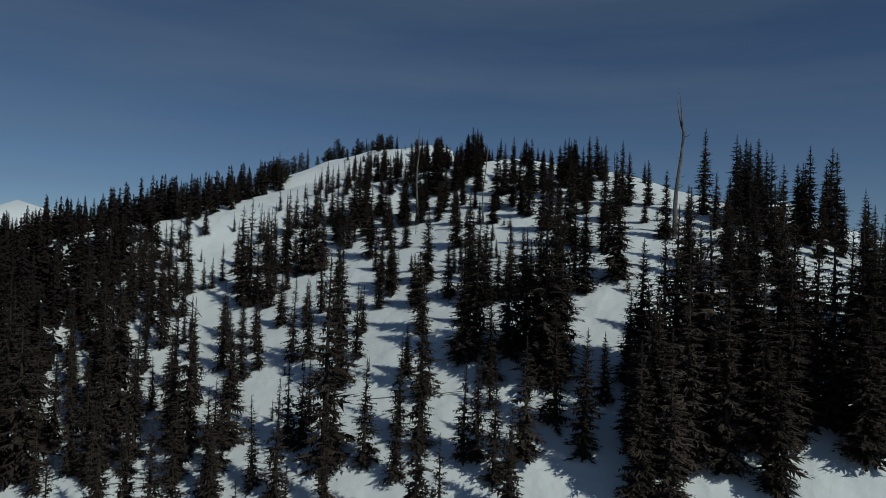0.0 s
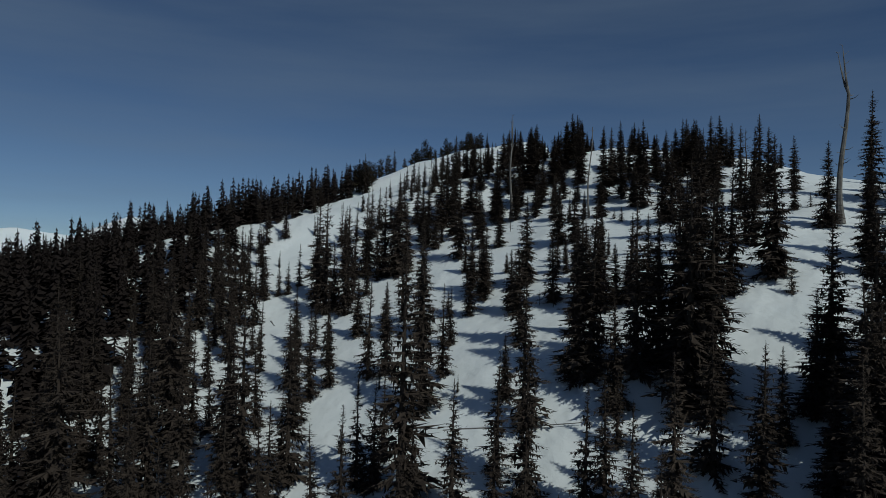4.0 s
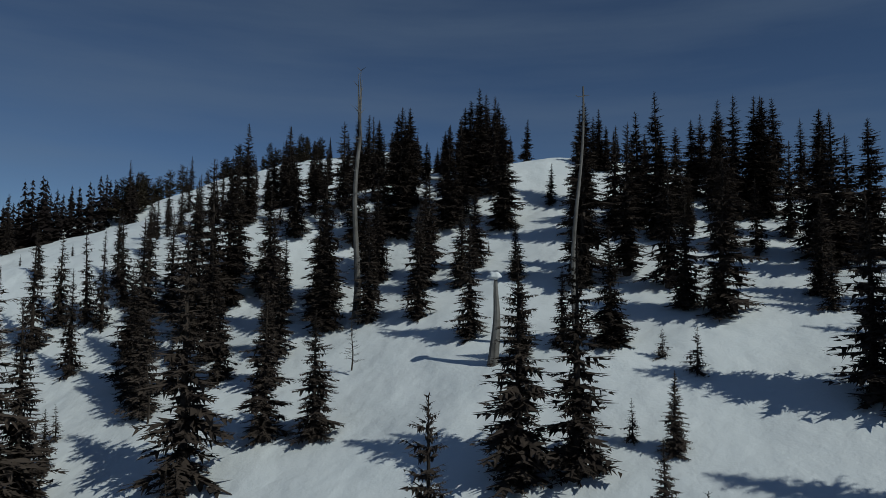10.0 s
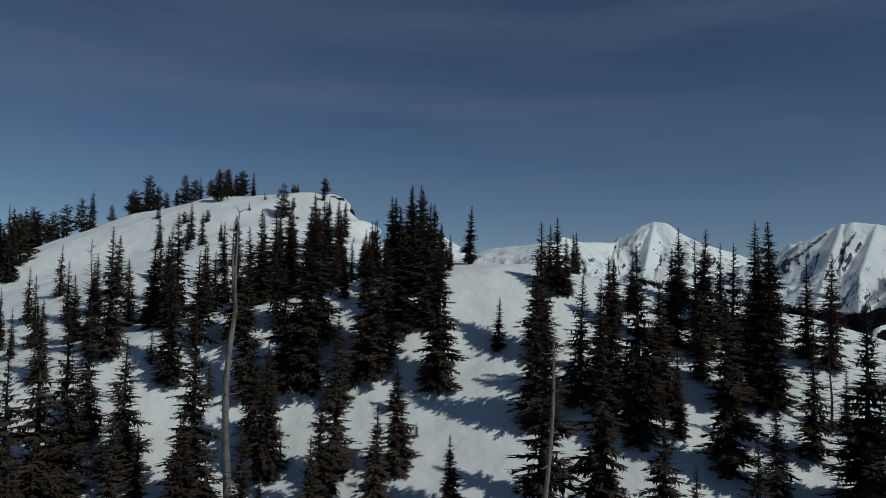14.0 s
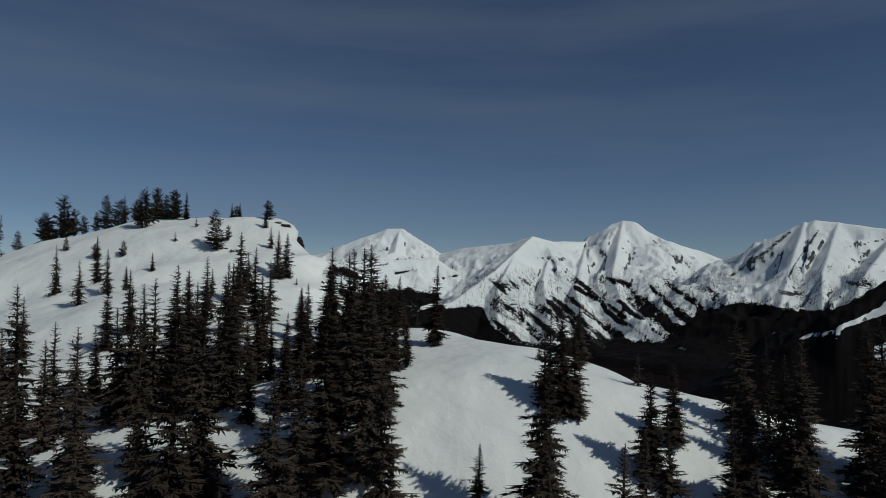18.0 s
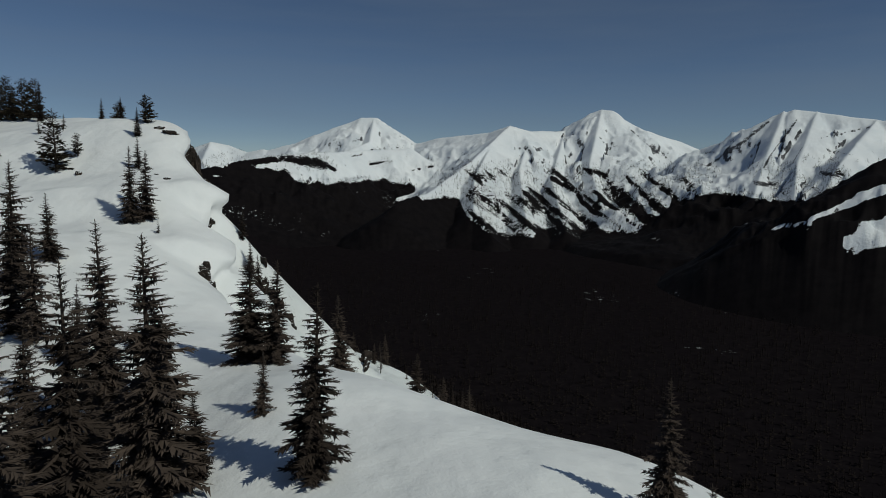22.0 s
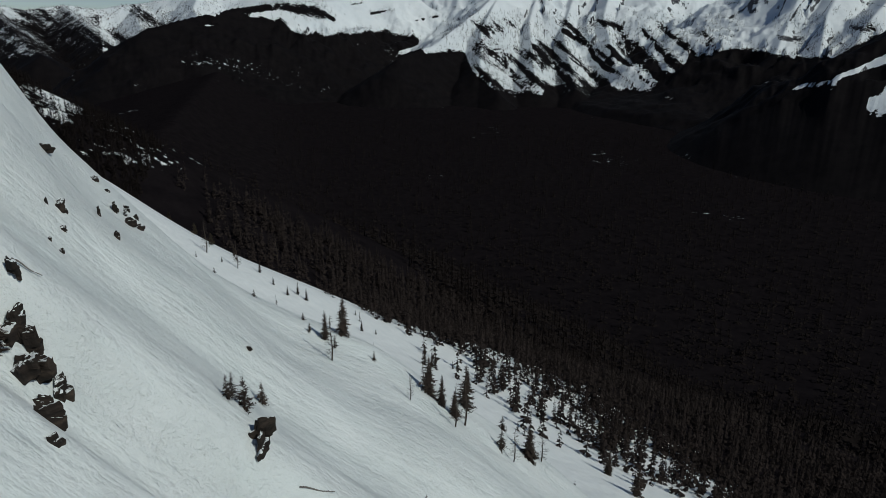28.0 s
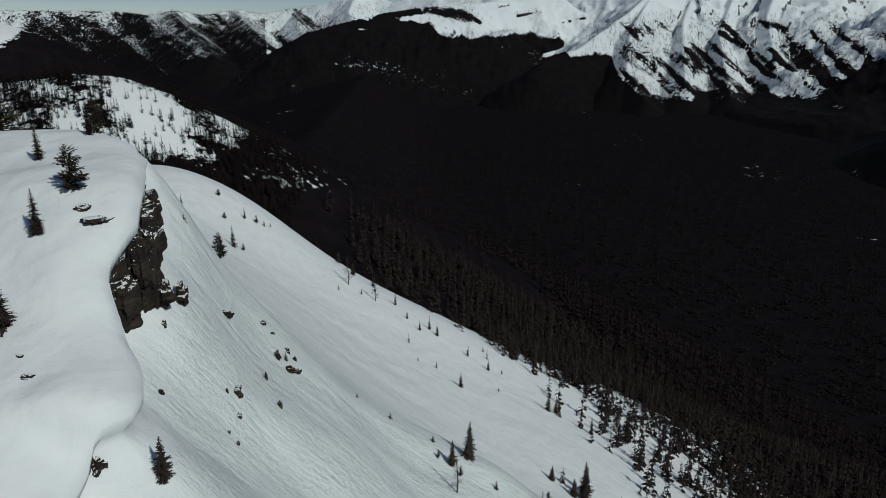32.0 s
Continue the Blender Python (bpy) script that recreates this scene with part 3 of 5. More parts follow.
# where the woods end, in degrees against the horizon
WOODTOP = [(-75, -2.6), (-31, -2.6), (-15, -2.4), (-9.5, -1.0), (-5.6, 0.3), (-2.6, 1.3), (-1.4, 0.15), (1.0, -0.05), (1.9, -0.95), (3.0, -1.25), (5.9, -1.1), (8.1, -0.96), (11.3, -1.2), (12, -1.6), (12.5, -2.5), (13.2, -2.6), (15.2, -2.2), (16.5, -3.9), (18.5, -5.3), (21.7, -5.4), (24.4, -4.8), (29.9, -5.0), (32.5, -3.3), (34.5, -2.0), (37.4, -1.6), (40, -2.0), (42.8, -2.1), (44.5, -1.0), (48, 0.6), (75, 2)]
# bands of bare rock on the faces, two for a shaded side: degrees along and up at both ends, and width
ROCK_AND_SHADE_BANDS = [(43.6, 2.65, 45.0, 2.99, 0.09), (45.0, 2.99, 46.6, 3.36, 0.1), (41.9, 4.0, 41.0, 2.5, 0.14), (41.0, 2.5, 40.3, 1.4, 0.13), (40.3, 1.4, 39.9, 0.4, 0.14), (39.3, -0.7, 40.9, -0.9, 0.32), (43.8, 0.1, 44.9, -0.1, 0.28), (42.4, 2.0, 41.9, 0.9, 0.05), (44.8, 1.6, 45.7, 1.4, 0.07),
          # first two: shaded left side of the east peak, darkened like rock
          (40.0, 3.9, 37.9, 2.1, 0.24), (37.9, 2.1, 35.8, 0.5, 0.2), (24.8, 3.8, 23.7, 3.3, 0.07), (29.8, 3.4, 32.1, 1.4, 0.11), (27.2, 3.0, 28.6, 1.2, 0.05), (31.2, 2.3, 33.4, 0.5, 0.06), (35.3, 1.6, 36.3, 1.6, 0.14)]
HUB = (12.0, 150.0, 30.0)

FARTREES = []


def stroke(a, e, a0, e0, a1, e1, wide):
    """One along a line between two points, fading to none past its width."""
    q = np.clip(((a - a0) * (a1 - a0) + (e - e0) * (e1 - e0)) / ((a1 - a0) ** 2 + (e1 - e0) ** 2), 0, 1)
    return np.exp(-(np.hypot(a - a0 - q * (a1 - a0), e - e0 - q * (e1 - e0)) / wide) ** 2)


def mountains():
    az = np.concatenate([np.arange(-75, -42, 0.5), np.arange(-42, 50, 0.1), np.arange(50, 75.1, 0.5)])
    r = np.concatenate([np.linspace(950, 1900, 16), np.linspace(1910, 2505, 56), np.linspace(2520, 5400, 190)])
    R, A = np.meshgrid(r, az)
    px, py = R * np.sin(np.radians(A)), R * np.cos(np.radians(A))
    floor = -335.0
    Z = np.full(R.shape, floor)
    near = np.full(R.shape, 9e9)
    spur = np.zeros(R.shape, bool)
    for line in CRESTS:
        p = [(d * math.sin(radians(a)), d * math.cos(radians(a)), HUB[2] + d * math.tan(radians(e))) for a, d, e in line]
        near_spur = line[0][1] == 2500
        for (ax, ay, az_), (bx, by, bz) in zip(p, p[1:]):
            lx, ly = bx - ax, by - ay
            q = np.clip(((px - ax) * lx + (py - ay) * ly) / (lx * lx + ly * ly), 0, 1)
            off = np.hypot(px - ax - q * lx, py - ay - q * ly)
            fall = 0.62 if line[0][0] > 40.5 and len(line) == 3 else 0.74
            z = az_ + q * (bz - az_) - (0.65 * off if near_spur else fall * off - 0.00024 * np.minimum(off, 900) ** 2)
            near = np.where(z > Z, off, near)
            spur = np.where(z > Z, near_spur, spur)
            Z = np.maximum(Z, z)
    relief = np.zeros(R.shape)
    fine = np.zeros(R.shape)
    for j in range(R.shape[0]):
        for i in range(R.shape[1]):
            if Z[j, i] > floor + 1:
                v = Vector((px[j, i], py[j, i], 0.0))
                relief[j, i] = noise.ridged_multi_fractal(v / 270 + Vector((3.1, 0.7, 0.3)), 0.9, 2.1, 6, 1.0, 2.0)
                fine[j, i] = noise.fractal(v / 150, 0.8, 2.1, 5)
    high = np.clip((Z - floor) / 250, 0, 1)
    away = np.clip(near / 220, 0.0, 1)
    Z = Z + high * ((relief - 1.1) * 52 * away + fine * (4 + 9 * away))
    gully = np.array([[abs(noise.noise(Vector((a * 1.1 + q * 0.0035, q * 0.0016, 6.0)))) + 0.5 * abs(noise.noise(Vector((a * 4.1 - q * 0.004, q * 0.003, 3.0)))) for a, q in zip(ra, rq)] for ra, rq in zip(A, R)])
    Z = Z + high * away * (0.35 - gully) * 3
    angle = np.degrees(np.arctan2(Z - HUB[2], R))
    ragged = np.array([noise.fractal(Vector((a * 0.7, 0.0, 7.0)), 0.7, 2.1, 5) for a in az]) * 0.25
    woods = np.clip(((curve(WOODTOP, az) + ragged)[:, None] - angle) / 0.55 + 0.5, -0.7, 1.6)
    # the wooded foothill has two glades and open snow behind its crest; thin belts of trees cross the basin beyond
    behind = (A > -9) & (A < 5.6) & (R > 3120 + 60 * np.clip(A + 4, 0, 9))
    woods = np.where(behind, np.minimum(woods, 0.1), woods)
    # tongues of forest that run down the faces, scattered trees between them
    lean = angle + 0.82 * A
    patch = np.array([[noise.fractal(Vector((c * 0.5, a * 0.5, 8.0)), 0.8, 2.2, 3) for c, a in zip(rc, ra)] for rc, ra in zip(angle[:, ::1], A)])
    strip = np.array([[noise.fractal(Vector((c * 0.95, a * 0.16, 2.0)), 0.8, 2.2, 3) for c, a in zip(rc, ra)] for rc, ra in zip(lean[:, ::1], A)])
    # trees over the foothill's crest, and a few glades in its woods
    for a0, e0, a1, e1, wide in ((-2.5, 0.45, 1.5, 0.82, 0.4), (1.5, 0.8, 4.2, 0.4, 0.5), (4.2, 0.4, 5.1, -0.1, 0.2)):
        woods = np.where(behind, woods, np.maximum(woods, (1.2 + 0.8 * patch) * stroke(A, angle, a0, e0, a1, e1, wide)))
    for a, e, wide, tall in ((0.2, 0.2, 1.3, 0.14), (-4.5, -0.7, 0.8, 0.1), (7.0, -1.95, 1.7, 0.07)):
        woods = woods - (1.2 + patch) * np.exp(-((A - a + 0.5 * strip) / wide) ** 2 - ((angle - e - 0.06 * (A - a)) / tall) ** 2) * (R < 3600)
    for a0, e0, a1, e1, wide in ((8.1, 1.62, 10.7, 1.86, 0.09), (8.1, 0.4, 11.2, 1.0, 0.14), (5.6, 0.9, 7.4, 1.2, 0.05), (11.0, -0.2, 13.4, 0.3, 0.1)):
        woods = np.maximum(woods, np.clip(0.5 + 1.7 * patch + 0.8 * strip, 0, 1) * stroke(A, angle, a0, e0, a1, e1, wide))
    woods = woods - 1.9 * stroke(A, angle, 12.6, -1.9, 10.4, -2.6, 0.22 + 0.06 * patch) * (R < 3700)
    # wooded far-left range; its cover is thickened to stand for haze as well
    mixed = np.clip((-4 - A) / 5, 0, 1) * np.clip((A + 34) / 6, 0, 1) * (R > 3450)
    woods = woods * (1 - mixed) + mixed * np.clip(np.where(A < -12, 0.55, 0.42) - 0.10 * (angle + 0.3) + np.where(A < -12, 0.15, 0.3) * patch + np.where(A < -12, 0.25, 0.6) * strip, 0, 1.4)
    face = np.clip((A - 13) / 4, 0, 1) * np.clip((37 - A) / 3, 0, 1) * np.clip((0.9 - angle) / 1.2, 0, 1)
    woods = np.maximum(woods, face * np.clip(0.36 + 0.7 * strip + 0.45 * patch, 0.16, 0.85))
    for c, wide, top in ((15.6, 0.22, -1.2), (17.2, 0.2, -2.2), (19.0, 0.42, -0.2), (20.4, 0.3, -1.2), (22.2, 0.48, 0.5), (23.6, 0.4, 0.2), (25.1, 0.5, -0.1), (26.8, 0.45, -0.9)):
        woods = np.maximum(woods, (1.05 + 1.0 * patch + 0.4 * strip) * np.exp(-((lean - c + 0.5 * strip + 0.75 * patch) / wide) ** 2) * np.clip((top - angle) / 0.5 + 0.4 * patch, 0, 1))
    right = np.clip((A - 38) / 2, 0, 1) * np.clip((1.4 - angle) / 1.5, 0, 1) * (R > 2300)
    woods = np.maximum(woods, right * np.clip(0.16 + 0.5 * strip + 0.6 * patch, 0, 0.75))
    # an open snow strip across the wooded slope in the east
    lane = (-4.7 + (A - 40.4) * 0.47) - angle
    woods = np.where(spur, 1.7 - np.clip((A - 40) / 2, 0, 1) * (2.6 + 1.0 * patch) * np.exp(-((lane + 0.3 * patch) / (0.15 + 0.03 * np.clip(A - 40, 0, 8))) ** 2) - 1.9 * np.clip((A - 45.5 - 0.4 * patch) / 0.4, 0, 1) * np.clip((-3.5 - angle - 0.3 * (46 - A)) / 0.25, 0, 1) * np.clip((angle + 5.6 + 0.8 * patch) / 0.5, 0, 1), woods)
    gr = np.gradient(Z, axis=1) / np.gradient(R, axis=1)
    ga = np.gradient(Z, axis=0) / (R * np.radians(np.gradient(az))[:, None])
    steep = np.hypot(gr, ga)
    crag = np.clip((steep - 0.75) / 1.0, 0, 1) * 0.75 + 0.1 * (A > 37) + 0.09
    # bare rock, plus the painted shade on the east peak's left side
    for ledge in ROCK_AND_SHADE_BANDS:
        crag = np.maximum(crag, 0.82 * stroke(A, angle, *ledge) * (R > 2700))
    n, m = Z.shape
    verts = np.stack([px + HUB[0], py + HUB[1], Z], -1).reshape(-1, 3)
    live = Z > floor + 1
    keep = live[:-1, :-1] | live[1:, :-1] | live[:-1, 1:] | live[1:, 1:]
    faces = [(j * m + i, (j + 1) * m + i, (j + 1) * m + i + 1, j * m + i + 1) for j, i in zip(*np.nonzero(keep))]
    used = np.unique(np.array(faces))
    place = np.zeros(len(verts), int)
    place[used] = np.arange(len(used))
    faces = [tuple(int(place[k]) for k in f) for f in faces]
    # places for single trees where the woods thin out
    chance = np.clip(woods, 0, 1) * np.clip(1.25 - woods, 0, 1) * live * (R > 2500) + 0.35 * (np.abs(woods - 0.55) < 0.5) * live * (R > 2500)
    pick = random.Random(31)
    while len(FARTREES) < 24000:
        j, k = pick.randrange(n - 1), pick.randrange(m - 1)
        if -36 < A[j, k] < 50 and pick.random() < chance[j, k]:
            u, v = pick.random(), pick.random()
            p = [(1 - u) * ((1 - v) * g[j, k] + v * g[j, k + 1]) + u * ((1 - v) * g[j + 1, k] + v * g[j + 1, k + 1]) for g in (px, py, Z)]
            FARTREES.append((p[0] + HUB[0], p[1] + HUB[1], p[2] - 1, pick.uniform(11, 20)))
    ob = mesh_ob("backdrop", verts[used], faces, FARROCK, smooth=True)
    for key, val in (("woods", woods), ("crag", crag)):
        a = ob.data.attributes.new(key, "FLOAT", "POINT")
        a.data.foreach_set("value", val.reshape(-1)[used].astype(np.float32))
    return tagged(ob, "distant snow-covered mountain range above wooded foothills", "mountains", kind="structure")


mountains()


# ---- trees ----
class Soup:
    """Collects points and faces for one mesh."""
    def __init__(self):
        self.v, self.f = [], []

    def add(self, pts, faces):
        k = len(self.v)
        self.v += pts
        self.f += [tuple(k + i for i in q) for q in faces]

    def tube(self, pts, radii, sides=6):
        k = len(self.v)
        for n, (p, r) in enumerate(zip(pts, radii)):
            d = (pts[min(n + 1, len(pts) - 1)] - pts[max(n - 1, 0)]).normalized()
            a = d.orthogonal().normalized()
            b = d.cross(a)
            for i in range(sides):
                t = 2 * math.pi * i / sides
                self.v.append(p + (a * math.cos(t) + b * math.sin(t)) * r)
        for n in range(len(pts) - 1):
            for i in range(sides):
                j = (i + 1) % sides
                self.f.append((k + n * sides + i, k + n * sides + j, k + (n + 1) * sides + j, k + (n + 1) * sides + i))

    def mesh(self, name, mat):
        me = bpy.data.meshes.new(name)
        me.from_pydata([tuple(p) for p in self.v], [], self.f)
        me.materials.append(mat)
        return me


def bough(soup, rng, root, az, length, lift, droop, twigs, fat, least):
    """A bough: a spine that sags and turns up at its tip, with tufts of needles on short twigs all along it."""
    out = Vector((math.cos(az), math.sin(az), 0))
    side = Vector((-out.y, out.x, 0))

    def at(t):
        return root + out * (length * t) + Vector((0, 0, length * (lift * t - droop * t * t + 0.45 * droop * t**4)))
    for i in range(twigs):
        t = 0.10 + 0.90 * (i + rng.random()) / twigs
        p = at(min(t, 1.0))
        l = max(least, length * (0.13 + 0.22 * math.sin(math.pi * min(1, 0.22 + 0.72 * t)))) * rng.uniform(0.65, 1.3)
        w = l * fat * rng.uniform(0.8, 1.25)
        fwd = (out * rng.uniform(0.25, 1.0) + side * rng.choice((-1, 1)) * rng.uniform(0.1, 0.95) + Vector((0, 0, rng.uniform(-0.55, 0.35)))).normalized()
        wide = fwd.cross(Vector((rng.uniform(-1, 1), rng.uniform(-1, 1), 0.8))).normalized()
        soup.add([p - fwd * l * 0.1, p + fwd * l * 0.35 + wide * w, p + fwd * l, p + fwd * l * 0.55 - wide * w - Vector((0, 0, 0.12 * l))], [(0, 1, 2, 3)])
    tip = at(1.0)
    mid = at(0.5)
    w = max(least * 0.25, length * 0.06)
    soup.add([root, mid + side * w, tip + out * length * 0.08, mid - side * w - Vector((0, 0, w))], [(0, 1, 2, 3)])


def frond(soup, rng, root, az, length, lift, sag, pairs, slim):
    """A fir bough: a flat feathered frond that sags and turns up at its tip, with a few hanging sprays near the trunk."""
    out = Vector((math.cos(az), math.sin(az), 0))
    side = Vector((-out.y, out.x, 0))
    roll = rng.uniform(-0.35, 0.35)
    flat = side * math.cos(roll) + Vector((0, 0, math.sin(roll)))

    def at(t):
        return root + out * (length * t) + Vector((0, 0, length * (lift * t - sag * t * t + 0.75 * sag * t**4)))
    for i in range(pairs):
        t = 0.10 + 0.86 * (i + rng.random() * 0.8) / pairs
        p = at(t)
        for way in (-1, 1):
            if rng.random() < 0.08:
                continue
            l = length * (0.44 - 0.27 * t) * rng.uniform(0.65, 1.3)
            fwd = (out * rng.uniform(0.40, 1.0) + flat * way * rng.uniform(0.5, 1.0) + Vector((0, 0, rng.uniform(-0.45, 0.12)))).normalized()
            wide = fwd.cross(Vector((rng.uniform(-0.7, 0.7), rng.uniform(-0.7, 0.7), 1.0))).normalized() * (l * slim * rng.uniform(0.8, 1.25))
            soup.add([p + wide, p + fwd * l, p - wide], [(0, 1, 2)])
    # hanging sprays close to the trunk, where the crown is thickest
    for i in range(5):
        t = rng.uniform(0.05, 0.6)
        p, l = at(t), length * rng.uniform(0.2, 0.36)
        wide = (side * rng.uniform(0.5, 1.0) + out * rng.uniform(-0.7, 0.7)).normalized() * l * 0.3
        soup.add([p + wide, p - wide, p + out * l * rng.uniform(0.0, 0.5) - Vector((0, 0, l))], [(0, 1, 2)])
    w = length * 0.05
    soup.add([root, at(0.5) + side * w, at(1.0) + out * length * 0.10 + Vector((0, 0, 0.04 * length)), at(0.5) - side * w], [(0, 1, 2, 3)])


def fir_meshes(seed, h=8.0, wide=0.15, dense=1.0, twigs=7, bare=0.06, ragged=0.25, kind="fir"):
    """Trunk and crown of a fir or a pine h metres tall."""
    rng = random.Random(seed)
    trunk, crown = Soup(), Soup()
    lean = Vector((rng.uniform(-0.02, 0.02), rng.uniform(-0.02, 0.02), 0)) * h
    def axis(z):
        return lean * (z / h) ** 2 + Vector((0, 0, z))
    pts = [axis(h * t) for t in (-0.06, 0.0, 0.04, 0.2, 0.45, 0.7, 0.88, 0.985)]
    trunk.tube(pts, [0.019 * h * k for k in (1.5, 1.25, 0.95, 0.8, 0.55, 0.3, 0.14, 0.05)], 7)
    z = h * bare
    gaps = [rng.uniform(0.12, 0.85) for _ in range(3)]
    lop = rng.random() * 6.283
    while z < h * 0.975:
        k = z / h
        if kind == "fir":
            # a spire: broad skirts low down, drawn out to a thin top
            reach = h * wide * (0.92 * (1 - k) ** 0.80 + 0.14 * (1 - k) ** 0.35) * (1 - 0.30 * max(0, 0.10 - k) / 0.10)
        else:
            reach = h * wide * ((1 - k) ** 0.5) * (1 - 0.36 * max(0, 0.22 - k) / 0.22)
        reach *= rng.uniform(0.74, 1.16)
        n = max(4, int(round((4.6 + 3.4 * (1 - k)) * dense)))
        turn = rng.random() * 6.283
        thin = 0.07 + 0.35 * any(abs(k - g) < 0.02 for g in gaps)
        for i in range(n):
            if rng.random() < thin:
                continue
            az = turn + 6.283 * i / n + rng.uniform(-0.35, 0.35)
            l = max(0.012 * h, reach * rng.uniform(1 - ragged * 1.6, 1 + ragged) * (1 + 0.14 * math.cos(az - lop)))
            root = axis(z + rng.uniform(-0.012, 0.012) * h)
            if kind == "fir":
                frond(crown, rng, root, az, l, 0.75 * k * k - 0.22 + rng.uniform(-0.12, 0.12), 0.34 - 0.20 * k + rng.uniform(-0.08, 0.10), max(4, int(twigs * (0.5 + 0.5 * (1 - k)))), 0.23 if twigs < 16 else 0.17)
            else:
                bough(crown, rng, root, az, l, 0.25 + 0.5 * k + rng.uniform(-0.15, 0.2), 0.12 + rng.uniform(-0.08, 0.1), max(3, int(twigs * 2 * (0.5 + 0.5 * (1 - k)))), 0.28, 0.016 * h * (1.2 - k))
        z += h * rng.uniform(0.024, 0.042) / max(0.6, dense) * (0.62 + 0.55 * (1 - k))
    # upright tufts round the leader
    for i in range(14):
        p = axis(h * (0.90 + 0.09 * i / 14))
        a, l = i * 2.4, h * (0.022 - 0.0010 * i)
        d = Vector((math.cos(a) * 0.55, math.sin(a) * 0.55, 1.0)).normalized() * l
        w = Vector((-math.sin(a), math.cos(a), 0)) * l * 0.14
        crown.add([p, p + d * 0.5 + w, p + d, p + d * 0.5 - w], [(0, 1, 2, 3)])
    mat = NEEDLES if kind == "fir" else PINE
    return trunk.mesh("trunk", BARK), crown.mesh("crown", mat), h


SPIRES = [fir_meshes(11 + i, 8.0, w, d, 9, 0.02, r) for i, (w, d, r) in enumerate(((0.14, 1.15, 0.2), (0.155, 1.2, 0.24), (0.13, 1.2, 0.24), (0.165, 1.15, 0.2), (0.145, 1.1, 0.3), (0.14, 1.15, 0.26)))]
NEARFIRS = [fir_meshes(71 + i, 8.0, w, d, 12, 0.02, r) for i, (w, d, r) in enumerate(((0.145, 1.15, 0.24), (0.16, 1.2, 0.28), (0.135, 1.15, 0.26), (0.17, 1.15, 0.3), (0.15, 1.05, 0.34), (0.14, 1.2, 0.22)))]
CLOSEFIRS = [fir_meshes(91 + i, 8.0, w, d, 22, 0.02, r) for i, (w, d, r) in enumerate(((0.145, 1.25, 0.24), (0.16, 1.3, 0.28), (0.135, 1.2, 0.3)))]
SAPLINGS = [fir_meshes(31 + i, 2.5, w, 0.7, 4, 0.03, 0.36) for i, w in enumerate((0.22, 0.19, 0.26))]
PINES = [fir_meshes(41 + i, 6.0, w, 0.95, 7, 0.05, 0.4, "pine") for i, w in enumerate((0.24, 0.21, 0.27))]
made = 0
BREADTH = 1.2


def tree(x, y, h, sort="fir", pick=None, wide=1.0):
    """One standing tree with its foot on the snow."""
    global made
    made += 1
    pool = {"fir": SPIRES, "sapling": SAPLINGS, "pine": PINES, "near": NEARFIRS, "close": CLOSEFIRS}[sort]
    if sort in ("fir", "near", "close") and h < 2.6:
        pool = SAPLINGS
    trunk, crown, tall = pool[(made * 7 + int(abs(x) * 3)) % len(pool) if pick is None else pick]
    k = h / tall
    root = new("whitebark_pine" if sort == "pine" else ("fir_sapling" if pool is SAPLINGS else "fir_tree"))
    root.empty_display_size = 0.3
    root.matrix_basis = Matrix.LocRotScale((x, y, float(height(x, y)) - 0.05), Euler((0, 0, (made * 2.4) % 6.283)), (k * wide * BREADTH, k * wide * BREADTH, k))
    for name, me in (("trunk", trunk), ("crown", crown)):
        new(name, me).parent = root
    if sort == "pine":
        tagged(root, "bushy dark whitebark pine rooted in the snow", "tree", "pines on the ridge")
    elif pool is SAPLINGS:
        tagged(root, "small sparse fir sapling poking out of snow", "tree", "saplings on the snow")
    else:
        tagged(root, "tall narrow dark subalpine fir standing in snow", "tree", "firs on the ridge")
    return root


# x, y and height of each tree, from the lower slope up the ridge
STAND_A = [
    (31.8, 47, 15.9), (30.7, 47.7, 16.2), (29.2, 48.7, 15.7), (27.3, 49.5, 12.5), (25.9, 50.3, 17), (11.5, 50.3, 9.9), (21.2, 50.8, 16.4), (7.2, 51.4, 9.7),
    (23.4, 51.5, 15.8), (17.9, 52, 14.7), (29.8, 52.1, 13.1), (3.6, 52.4, 8.6), (32.8, 52.6, 12.5), (2.5, 52.7, 8.2), (35.3, 53.3, 12.2), (19.3, 53.5, 16),
    (26, 54.2, 13.2), (20.8, 54.6, 16.7), (14, 54.8, 6), (-5.5, 55, 9), (-8.1, 55.6, 7.8), (-8.9, 55.8, 18.3), (16.5, 56.3, 7.9), (30.7, 57.1, 12.2),
    (17.7, 57.2, 11.7), (4.9, 57.5, 4.9), (25.8, 58.1, 11), (23.2, 58.6, 11.5), (-18.9, 58.6, 8.6), (11.1, 58.8, 15.1), (9.7, 58.8, 16.9), (-11.4, 58.8, 7.8),
]
